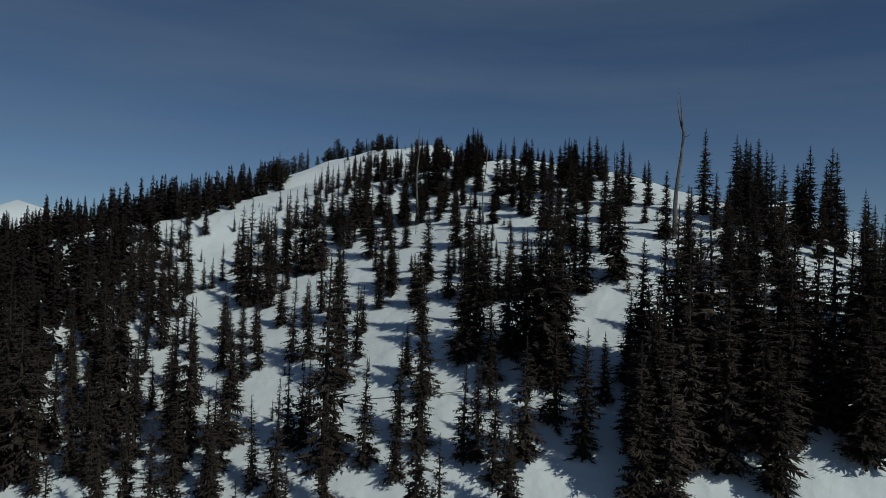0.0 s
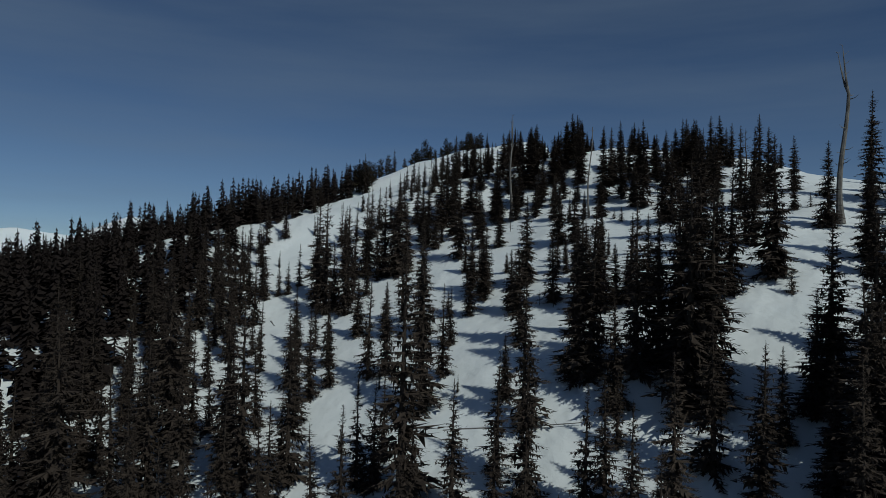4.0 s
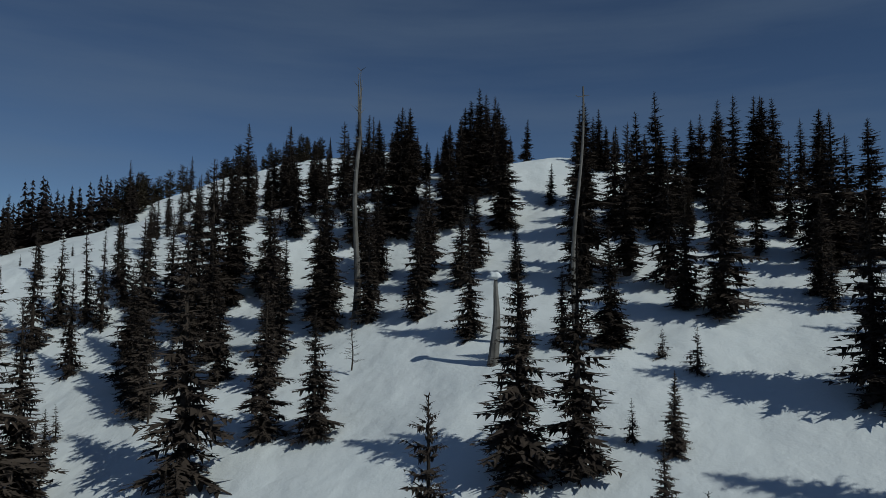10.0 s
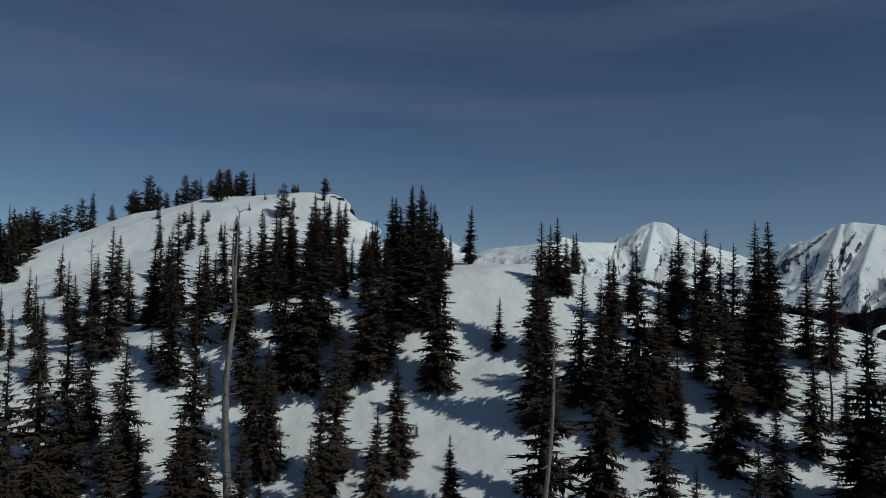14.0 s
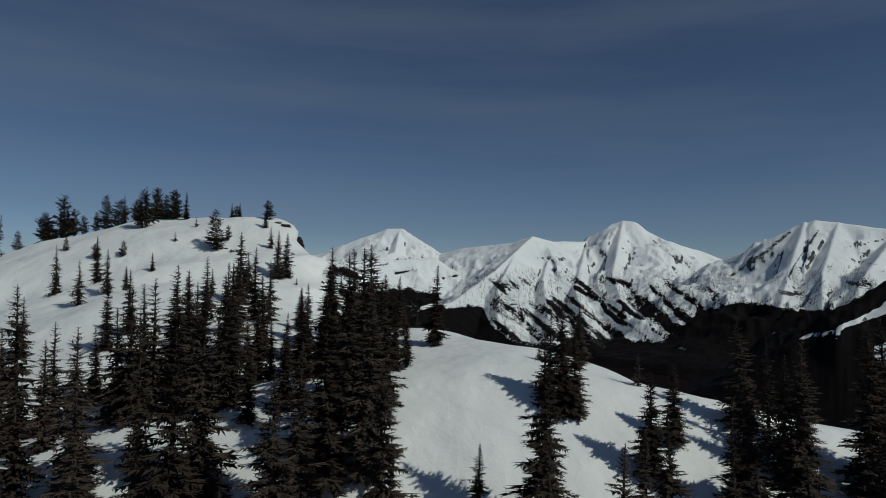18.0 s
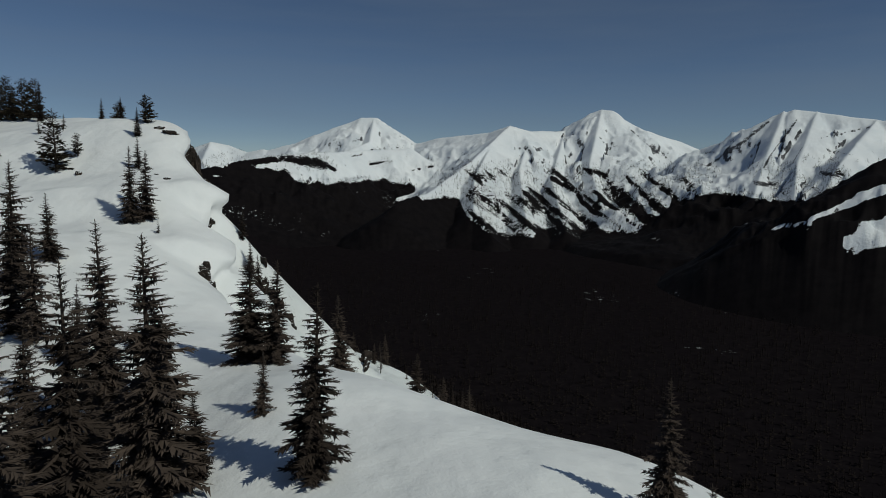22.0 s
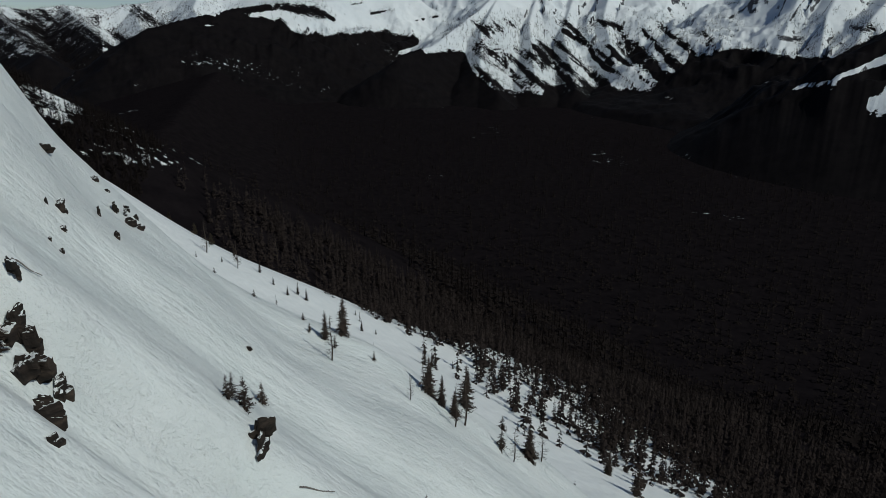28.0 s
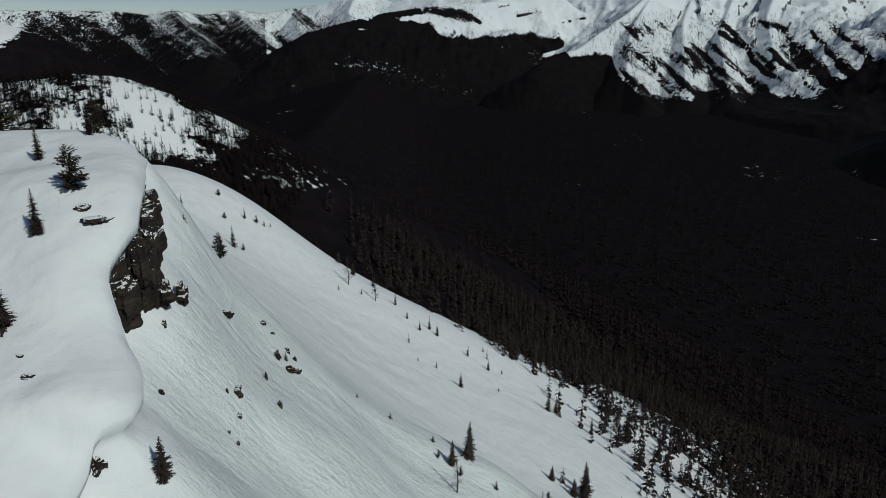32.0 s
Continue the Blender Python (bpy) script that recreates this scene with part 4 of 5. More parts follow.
STAND_B = [
    (-12.7, 59.3, 8.3), (-27.5, 60.9, 6.6), (11.1, 60.9, 14.5), (-11.3, 61.7, 6.7), (-31.5, 61.7, 9.6), (-22.4, 62.1, 15), (-33.2, 62.2, 12.1), (9.7, 62.2, 13.9),
    (-30.6, 63, 13.7), (-38.4, 63, 16.6), (-19.7, 63.2, 6.3), (6.9, 63.4, 13.1), (-24.5, 63.6, 14.3), (8.6, 63.7, 11.9), (-15.2, 64, 2.2), (3.8, 64.3, 14),
    (-2.6, 64.9, 5.2), (2.8, 65, 12.8), (-9.3, 66.5, 14.4), (-6.5, 67.7, 1.6), (-32.3, 69.3, 17.3), (20.2, 70.2, 2.2), (-24.9, 70.5, 8.3), (-44.5, 70.7, 16.5),
    (-29.8, 71.6, 5.7), (15.9, 71.7, 11), (-31.5, 71.7, 9.5), (-15.9, 71.9, 1.6), (-14, 72, 1.6), (13.4, 72.5, 9.6), (15, 72.6, 10.1), (-1.6, 73, 8.9),
]
STAND_C = [
    (20, 73.4, 12.5), (-21.1, 73.8, 8.8), (-37.1, 73.8, 10.4), (-13.9, 74.4, 8.7), (-39.7, 74.6, 7.5), (8.2, 74.6, 8.3), (-15.7, 74.6, 9.7),
    (5.5, 74.7, 9.7), (9.7, 74.7, 7.7), (10.6, 75.1, 6), (7, 75.3, 5.6), (-19.7, 75.4, 6.9), (-44.3, 75.7, 10.5), (8.1, 76.2, 4), (-8.2, 76.5, 5.8),
    (4.1, 77, 10.3), (-35.6, 77.1, 8.7), (5.7, 77.6, 7.2), (-48.8, 78.5, 11.6), (-2, 79.8, 6.2), (1.5, 79.9, 6.7), (-34.5, 80.6, 7.7), (-2.6, 81.2, 6.2),
    (45.6, 81.6, 12.5), (20.9, 81.9, 8), (-11.9, 81.9, 12.3), (49.4, 82.3, 12.1), (44.7, 82.7, 9.9), (14.8, 83, 8.5), (-7, 83, 7.7), (5.3, 83.1, 4.8),
]
STAND_D = [
    (20.5, 83.1, 6.7), (-16.1, 83.6, 6.2), (4, 83.7, 5.9), (-22.4, 84.1, 4.8), (-9.4, 84.4, 2.9), (18.9, 85.3, 5.2), (-42.2, 85.7, 12.1), (-24.5, 85.9, 5.7),
    (-19.8, 86.2, 6.7), (44.8, 86.3, 9.2), (8.2, 86.5, 2.1), (-5.8, 86.7, 6.9), (-32.4, 87.1, 5.3), (3.2, 87.4, 3), (-52.7, 87.5, 11.6), (-27.4, 87.7, 7.3),
    (36.6, 87.9, 7.6), (-5.9, 88.1, 6.7), (17.5, 88.4, 11.7), (2.3, 88.5, 4.2), (4.4, 88.6, 5.8), (-32.2, 88.8, 3.5), (39.8, 89.2, 12.4), (42, 89.8, 11.3),
    (8, 89.9, 2.6), (7.3, 90.1, 3.2), (44.6, 90.5, 10.4), (3.3, 91.8, 3.6), (30.6, 93, 1.9), (28.9, 93, 3.9), (1.6, 93.6, 2), (-3.5, 93.7, 2.7),
]
STAND_E = [
    (-13.4, 93.8, 4.2), (5.9, 94.1, 3.6), (-59.3, 94.2, 8.8), (-23.7, 95, 10.2), (-47.4, 95.9, 9.9), (-53.9, 95.9, 10.5), (-6.7, 96.3, 4.2), (25.8, 97, 9.9),
    (-27, 97.2, 16), (-50.6, 97.2, 12.2), (24.3, 97.3, 10.3), (16.3, 97.3, 10), (-26, 97.7, 9.3), (17.8, 98, 3.8), (-14.5, 98.4, 3.6), (15.4, 98.4, 7.8),
    (8.1, 98.5, 3), (-28.6, 98.8, 12.8), (-9, 98.9, 4.6), (-44.8, 98.9, 12.4), (4.75, 98.9, 8.6), (7.1, 99.8, 1.7), (2.9, 99.8, 8.4), (-24.8, 99.9, 13.3),
    (-7.3, 100, 2.3), (-22.3, 100.6, 5.9), (31.9, 101.3, 7.3), (46.4, 102.3, 10), (29.3, 102.7, 8.7), (22.7, 102.9, 8), (11.1, 103, 2.1), (-40.1, 103.7, 8.1),
]
STAND_F = [
    (28.8, 104.4, 10.4), (10.4, 104.9, 1.5), (-38.6, 105.5, 5.9), (18.9, 105.5, 3.4), (-10.5, 105.8, 11.7), (-22.1, 105.8, 4.2), (-19.3, 106.4, 13.6), (8.8, 107.1, 6),
    (-5.1, 107.2, 5.8), (-25.7, 107.2, 4.7), (-37.1, 107.3, 5.3), (19.5, 107.3, 5.1), (14.6, 107.6, 8), (-35.9, 107.7, 5.1), (-21.5, 107.7, 13.1), (4.7, 107.9, 3.9),
    (6.7, 108.1, 4.3), (-18.4, 108.2, 9.9), (-7.5, 108.2, 7), (13.6, 109.4, 6.3), (-24.7, 109.7, 11.9), (22.3, 110.1, 8.7), (-35.2, 110.5, 6.8), (-26.7, 110.8, 8.9),
    (-18.6, 110.9, 3.4), (25, 110.9, 7.9), (24.1, 111.4, 7.1), (-28.5, 111.8, 11), (2.7, 112.2, 6.7), (23.2, 112.5, 8.6), (-8.4, 113.8, 5.7), (-19.5, 114, 2.3),
]
STAND_G = [
    (20.5, 114.6, 4.6), (10, 115.6, 11.3), (12.9, 116, 9.5), (19.5, 116.8, 8.7), (0.1, 117.4, 6.9), (-14.6, 117.5, 3.4), (26.9, 118, 3.1), (-49.9, 118.1, 7.4),
    (-35, 118.2, 8.2), (-26.5, 118.7, 11.4), (6.5, 118.8, 4.2), (-5.7, 120, 8.3), (18.8, 119.9, 3.2), (-33.8, 120.1, 6.7), (-13, 120.2, 9.4), (3.1, 120.3, 5.9),
    (16.8, 120.6, 10.4), (24.7, 121, 8.8), (-30.7, 121.4, 8.9), (22.8, 121.5, 9.2), (19.5, 121.5, 4), (24.4, 121.7, 9), (-42.7, 121.8, 3), (37.9, 122.7, 4.3),
    (19.1, 122.8, 7.2), (-2.6, 123.1, 2.6), (4.4, 123.3, 6), (-18.6, 123.6, 10), (16.6, 123.6, 8.8), (12.1, 123.6, 9.8), (30.8, 123.7, 7.3), (15, 124.3, 7.9),
]
STAND_H = [
    (-6.3, 125.3, 11.3), (30.4, 125.3, 6.6), (5.8, 125.9, 0.9), (-9.3, 126.1, 5.3), (-15.9, 126.2, 10.9), (24.6, 127.5, 8.3), (28.7, 128.1, 8.4), (-15.2, 128.5, 12.2),
    (-34, 128.8, 8.2), (30.5, 129, 8.1), (4.8, 129, 2.2), (23.3, 129.1, 6.6), (8.3, 129.5, 1), (-14.2, 129.6, 11.2), (-18.5, 129.7, 8.5), (14.4, 129.7, 9.3),
    (-28.8, 129.7, 9.5), (-31.5, 129.8, 7.3), (7.6, 130, 9.5), (-11.2, 130.1, 8.6), (26.3, 130.4, 6), (-24, 130.4, 8), (-33.9, 130.6, 5.9), (1.3, 131.1, 5.8),
    (-20.8, 131.1, 7.8), (12, 131.5, 3.8), (-25.7, 131.6, 8.3), (20.4, 131.9, 5), (-28, 132.2, 8), (3.3, 132.3, 8.8), (25.3, 132.6, 1.9), (-23.4, 132.8, 8.2),
]
STAND_I = [
    (4.3, 132.9, 9.2), (-0.8, 133, 11.2), (-14.2, 133.2, 9.3), (22.5, 133.4, 4), (-2.2, 133.4, 8.4), (-4.6, 133.5, 9.3), (26.4, 133.8, 5.9), (-40.8, 134.4, 4),
    (-7.1, 134.5, 2.2), (-39.2, 134.7, 2), (7.6, 134.9, 9.1), (5.6, 135.5, 8.8), (18.2, 135.6, 4.3), (17.6, 135.7, 5.9), (-9.9, 135.8, 8.1), (-0.1, 136.1, 8.8),
    (17.2, 136.5, 4.9), (23.1, 138.1, 1.9), (-11.6, 137.7, 2.4), (-23.1, 137.9, 5.3), (-5.9, 137.9, 8.3), (-32.6, 138, 5.4), (8.5, 138.1, 6.8), (6.9, 138.4, 8.5),
    (-8.7, 138.5, 6.8), (-14.9, 139.3, 9.5), (1.8, 139.6, 3.9), (3.6, 139.8, 4.6), (20.7, 140.7, 3.4), (18.5, 141.6, 1.2), (0.4, 141.8, 7.6), (7.9, 142.1, 7.6),
]
STAND_J = [
    (9.8, 142.5, 4), (-24, 142.5, 4.4), (10.6, 142.8, 3), (-1, 142.9, 7.4), (4.5, 143.2, 5.3), (-4.9, 143.8, 8), (-12.3, 144.3, 7.4), (6.1, 144.4, 7),
    (-3.8, 144.4, 8.1), (22.7, 145.2, 4), (-2.7, 145.1, 7.5), (-5.9, 145.2, 6.8), (-13.5, 145.4, 6.8), (-24, 145.5, 4), (7.8, 146.6, 7.6), (-9.8, 146.9, 6.6),
    (-29.3, 147.2, 4.2), (1.2, 147.3, 4.4), (2.6, 147.6, 4), (-5, 147.8, 7.8), (-12.2, 148, 9.3), (13.5, 148.3, 5.7), (3.5, 148.7, 4.1), (-39.8, 148.8, 1.6),
    (0, 149, 8.1), (9.1, 149, 7.7), (-16.4, 149.2, 6), (10.2, 149.5, 3), (1.7, 149.6, 4.7), (4.5, 149.7, 5.6), (-9.4, 149.8, 5.3), (-2.8, 150.4, 8.2),
]
STAND_K = [
    (7.4, 150.6, 3.4), (-35.5, 150.8, 1.8), (-24.5, 151.5, 3.9), (-8.9, 152.1, 5.1), (4.9, 152.5, 5.5), (12, 152.8, 2.6), (-4.1, 153.2, 8.2), (6.8, 154.3, 7.6),
    (1.7, 154.5, 6.3), (-0.9, 155, 7.3), (8.1, 156.2, 4.2), (-3.2, 156.3, 5.8), (-10.2, 159.3, 5.6), (-0.7, 159.8, 6.3),
    (4.4, 160.2, 3.8), (7, 161.4, 2.5), (-4.6, 161.5, 4.7), (1.8, 163.6, 5.7), (-3.6, 164.9, 5.6), (0.4, 165.3, 6.6), (19.9, 164.6, 4.5), (16.3, 171.5, 7),
    (-4.2, 173.2, 2.7), (-0.9, 175.2, 4.2), (-1.3, 170.7, 7.1), (-17.1, 175.8, 4.5), (-13.7, 179.8, 2.6), (19.5, 180.9, 3.9), (4, 184.1, 1), (-17.2, 186.2, 5.6),
]
STAND_L = [
    (1.7, 186.2, 5.9), (2.7, 187, 5.5), (26.3, 188.5, 1.6), (10.4, 191.1, 3.2), (11.1, 189.9, 3.6), (-13.2, 189.9, 2.7), (-24, 190.7, 6), (19.2, 195.1, 1.5),
    (-19.7, 191.2, 5.8), (20, 195.5, 2), (0.4, 197.3, 3.2), (19.2, 197.5, 1.6), (-47.1, 197.8, 12.1), (-6.8, 198.6, 5.7), (-49.4, 200.1, 8.6), (31.1, 200.3, 1.8),
    (-5.5, 200.8, 2.1), (-19.3, 201.3, 2.3), (20.6, 202, 1.6), (-52, 202.2, 2.1), (-47.4, 202.3, 7.9), (-12.8, 202.3, 1.6), (-23.1, 202.5, 2.2), (-0.7, 203.7, 2.9),
    (-10.9, 208.1, 1.6), (-8.6, 208.3, 1.7), (-28.6, 208.6, 2.1), (-0.6, 208.4, 3.1), (51.1, 210.3, 3), (44.9, 223.4, 2.2), (-19.9, 215, 6.2), (35.6, 219.5, 4.4),
]
STAND_M = [
    (36.8, 218.9, 3.6), (-6.6, 215.8, 2.7), (37.9, 218.2, 3), (10.6, 217.7, 1), (40.3, 222.5, 5.5), (43.1, 218.5, 2.3), (26.6, 220, 1.3), (27.7, 223.4, 4.6),
    (-14.2, 220.1, 4.9), (30.3, 220.2, 1.2), (47, 220.2, 4.7), (2.2, 220.2, 0.9), (-55.9, 221.2, 7.7), (24.4, 221.3, 0.9), (-16.5, 221.4, 5.2), (25.8, 221, 3),
    (-53.8, 222.1, 8), (-17.8, 222.1, 4.4), (-52.9, 222.4, 6.5), (-51.6, 223, 4.9), (-6, 223, 2.9), (-19.5, 223.1, 5.7), (-50.8, 223.3, 5.9), (16.2, 223.3, 0.6),
    (23.9, 223.6, 0.8), (-21.2, 223.7, 6.2), (-49.1, 223.7, 4.4), (19.5, 223.7, 0.9), (-48.5, 223.8, 6.4), (-22.7, 224, 4.1), (-46.1, 224.3, 6.7), (-24.7, 224.4, 5.3),
]
STAND_N = [
    (-44.3, 224.7, 8), (-27.8, 225, 5.9), (-29.4, 225.3, 3.4), (-41, 225.3, 3.6), (-37.3, 225.5, 5.5), (-34.3, 225.5, 7.5), (-32.7, 225.5, 4.8), (-31.4, 225.5, 3.3),
    (-6.7, 226, 3.1), (-20, 226.7, 6.2), (28.2, 228.4, 1.8), (-17.5, 229.9, 6.8), (38.6, 231.9, 3), (-27.2, 232.4, 7.3), (-36.9, 233.5, 10.2), (-39.9, 235.3, 8.4),
    (-51.2, 243.6, 16), (103.1, 283.4, 10), (57.7, 288.9, 5), (60.5, 289.2, 9.6), (53.1, 292.4, 4.2), (61.2, 292.6, 9.5), (101.7, 295.3, 8), (-22.7, 308.7, 6.3),
    (-26.1, 320.4, 5.8), (124.8, 324.5, 7.1), (116.3, 327.7, 8.1), (34, 328.2, 5.1), (124.6, 329.7, 5.3), (22.1, 334, 1.5), (27.4, 335.2, 2.2), (75.5, 339.1, 6.1),
]
STAND_O = [
    (46.4, 340, 2), (-28.7, 340.1, 6.5), (62.5, 342.7, 7.1), (-26.8, 343.1, 2.3), (65.2, 344.2, 6.1), (66.9, 347, 5.7), (73.7, 350.7, 3.2), (-45.4, 351.2, 3.6),
    (44.7, 354.9, 4), (49.6, 357.6, 2.1), (38.3, 358.5, 4.1), (-2.7, 358.8, 1.9), (-35.9, 358.9, 2.1), (22.6, 360.2, 3.4), (28.4, 362.8, 4.5), (18.5, 364.7, 3.1),
    (25.8, 364.7, 4.9), (3.7, 365.7, 2), (-32.3, 367.7, 4), (44.4, 369.6, 2.2), (-29.3, 370.3, 2.6), (-27.3, 371.4, 2.3), (14.4, 372.1, 5), (-41.3, 372.6, 2.2),
    (-26, 374.2, 1.9), (6.3, 381.1, 4.7), (-0.5, 381.8, 4.2), (-6.2, 389.4, 4.3), (-18.7, 418.7, 4.3),
]
STANDS = (STAND_A, STAND_B, STAND_C, STAND_D, STAND_E, STAND_F, STAND_G, STAND_H, STAND_I, STAND_J, STAND_K, STAND_L, STAND_M, STAND_N, STAND_O)
OUTER = []
for stand in STANDS:
    for x, y, h in stand:
        # bushy pines grow only round the hilltop; firs in the open are seen in more detail
        if y > 196 and x < -0.3 and 2.0 < h < 9 and int(abs(x) * 7 + y * 3) % 3:
            tree(x, y, h, "pine")
        elif x < -21 or y > 300 or (y < 58 and (h < 6 or x < 6)) or (y < 80 and x < -6):
            OUTER.append((x, y, h))
        else:
            tree(x, y, h, "close" if 110 < y < 185 and 3 < x < 26 else ("near" if y > 100 and x > -20 and h > 2.6 else "fir"), wide=(0.94 if h > 9 else 1.05))
STOOD = [(x, y) for stand in STANDS for x, y, h in stand]
rng = random.Random(5)


def scatter(x0, x1, y0, y1, count, low, high, clear=2.0):
    """More firs in a stretch of the wood, none within clear metres of another."""
    tries = 0
    while count and tries < 4000:
        tries += 1
        x, y = rng.uniform(x0, x1), rng.uniform(y0, y1)
        if 13 < x < 26.5 and 58 < y < 78:
            continue
        if all((x - a) ** 2 + (y - b) ** 2 > clear * clear for a, b in STOOD):
            STOOD.append((x, y))
            h = rng.uniform(low, high)
            if y > 111 and x > -21:
                tree(x, y, h, "near", wide=1.0)
            elif x > 14 or (x > -6 and 62 < y < 100):
                tree(x, y, h, "fir", wide=0.9)
            else:
                OUTER.append((x, y, h))
            count -= 1


scatter(-46, -17, 50, 68, 26, 8, 12, 1.8)
scatter(-30, 12, 40, 62, 20, 7, 11)
scatter(-30, 10, 62, 88, 10, 6, 10, 3.5)
scatter(14, 56, 44, 72, 30, 8, 12.5)
scatter(26, 58, 70, 98, 20, 8, 13)
scatter(-52, -34, 60, 110, 40, 7, 11)
scatter(-62, -46, 110, 165, 30, 6, 9)
scatter(-26, 5, 112, 140, 15, 5.5, 8.0, 2.2)
scatter(-29, -8, 140, 164, 14, 4.5, 6.5, 2.4)
scatter(12, 28, 112, 130, 4, 5, 7.5, 2.4)


for x, y, h in ((-2.8, 129.5, 5.5), (0.4, 122.0, 6.4), (-30.5, 105.3, 13.5), (-7.4, 91.3, 8.0), (-5.8, 90.7, 7.0)):
    tree(x, y, h, "near", wide=0.96)
for x, y, h, w in ((11.4, 159.5, 4.7, 1.35), (12.5, 159.0, 4.6, 1.3), (21.5, 166.2, 2.8, 1.0), (9.7, 192.5, 2.7, 1.1), (30.8, 190.7, 1.6, 1.2)):
    tree(x, y, h, "close", wide=w)
for x, y, h in ((15.8, 48.3, 13.5), (18.2, 47.6, 14.5), (20.6, 46.8, 13.5), (23.5, 47.6, 14.0), (26.0, 48.4, 13.5), (16.6, 50.0, 12.0)):
    tree(x, y, h, "fir", wide=0.95)
OUTER += [(-11.5, 141.8, 8.0), (-3.2, 138.2, 8.0), (26.6, 131.8, 6.0), (28.4, 131.6, 5.6)]


# ---- woods too many to count ----
def small_fir(seed, rows, arms):
    """A light fir, one metre tall, for the woods: points and faces."""
    r = random.Random(seed)
    soup = Soup()
    for i in range(rows):
        k = 0.04 + 0.92 * i / rows
        reach = 0.175 * (1 - k) ** 0.8 * r.uniform(0.85, 1.15)
        turn = r.random() * 6.28
        for j in range(arms):
            az = turn + 6.283 * j / arms + r.uniform(-0.3, 0.3)
            l = reach * r.uniform(0.45, 1.3)
            o, sd = Vector((math.cos(az), math.sin(az), 0)), Vector((-math.sin(az), math.cos(az), 0))
            p = Vector((0, 0, min(0.97, max(0.03, k + r.uniform(-0.55, 0.55) / rows))))
            tip = p + o * l + Vector((0, 0, r.uniform(-0.7, 0.05) * l))
            mid = p + o * l * 0.6
            soup.add([p + Vector((0, 0, 0.02)), mid + sd * l * 0.42 - Vector((0, 0, 0.012)), tip, mid - sd * l * 0.42 - Vector((0, 0, 0.03))], [(0, 1, 2, 3)])
    w = 0.012
    soup.add([Vector((-w, 0, -0.05)), Vector((w, 0, -0.05)), Vector((0, 0, 1))], [(0, 1, 2)])
    soup.add([Vector((0, -w, -0.05)), Vector((0, w, -0.05)), Vector((0, 0, 1))], [(0, 1, 2)])
    return np.array([tuple(p) for p in soup.v]), soup.f


def woods(name, spots, forms, label, spread=1.0, foot=None, mat=FOREST):
    """Many firs as one mesh."""
    spots = np.array(spots)
    foot = height(spots[:, 0], spots[:, 1]) if foot is None else foot
    verts, faces, k = [], [], 0
    r = random.Random(len(spots))
    for (x, y, h), z in zip(spots, foot):
        v, f = forms[r.randrange(len(forms))]
        a = r.random() * 6.283
        c, s = math.cos(a) * h * spread, math.sin(a) * h * spread
        verts.append(np.stack([x + v[:, 0] * c - v[:, 1] * s, y + v[:, 0] * s + v[:, 1] * c, z + v[:, 2] * h], 1))
        faces += [tuple(k + i for i in q) for q in f]
        k += len(v)
    ob = mesh_ob(name, np.concatenate(verts), faces, mat)
    return tagged(ob, label, "forest", kind="stuff")


LOWFIRS = [small_fir(13 + i, 7, 4) for i in range(4)]
FARFIRS = [small_fir(23 + i, 3, 3) for i in range(3)]
def full_fir(seed, wide):
    """The crown and trunk of a fir, one metre tall: points and faces."""
    trunk, crown, tall = fir_meshes(seed, 8.0, wide, 1.0, 7, 0.02, 0.28)
    pts = np.array([tuple(v.co) for me in (trunk, crown) for v in me.vertices]) / tall
    skip = len(trunk.vertices)
    return pts, [tuple(p.vertices) for p in trunk.polygons] + [tuple(skip + i for i in p.vertices) for p in crown.polygons]


woods("outer_firs", OUTER, [full_fir(51 + i, w) for i, w in enumerate((0.152, 0.138, 0.165))], "dark narrow firs crowding the lower and western slopes", mat=NEEDLES)
# west of the open snow lane (y, x)
LANE = [(-200, -40), (60, -40), (80, -42), (100, -43.5), (130, -48), (156, -51), (170, -49), (190, -48), (215, -50), (240, -54), (262, -50), (300, -44), (6000, -60)]
spots = []
while len(spots) < 1700:
    x, y = rng.uniform(-190, -30), rng.uniform(20, 300)
    lane = float(curve(LANE, y))
    if x < lane + rng.uniform(-4, 2) and rng.random() < 1.15 - 0.006 * (lane - x):
        spots.append((x, y, rng.uniform(6.0, 11) * (0.8 if y > 200 else 1.0)))
spots += [(rng.uniform(-88, -48), rng.uniform(68, 106), rng.uniform(6.5, 11)) for i in range(110)]
woods("west_woods", spots, [small_fir(43 + i, 19, 5) for i in range(5)], "dense dark fir woods on the west slope")
spots = []
while len(spots) < 8000:
    x, y = rng.uniform(-20, 400), rng.uniform(120, 480)
    s = x - float(curve(EDGE, y)) - float(curve(WOODLINE, y))
    clump = 0.45 + 0.9 * noise.noise(Vector((x * 0.045, y * 0.045, 2.0)))
    if -75 < s < 190 and rng.random() < min(1, 0.012 + 0.10 * max(0, (s + 50) / 60) ** 2 + clump * max(0, s + 24) / 34):
        spots.append((x, y, rng.uniform(6, 12) * (0.5 if s < -20 else 1.0)))
woods("slope_woods", spots, LOWFIRS, "fir woods thinning out up the steep snow slope")
spots = []
while len(spots) < 3800:
    x, y = rng.uniform(-215, -30), rng.uniform(415, 505)
    far = float(beside_spur(x, y))
    if rng.random() < max(0.10, 0.45 if far < 7 else 0, float(spur_cover(x, y)), (far - 50) / 20):
        spots.append((x, y, rng.uniform(3.5, 7)))
woods("spur_woods", spots, LOWFIRS, "scattered firs on a snowy spur beyond the ridge")
spots = []
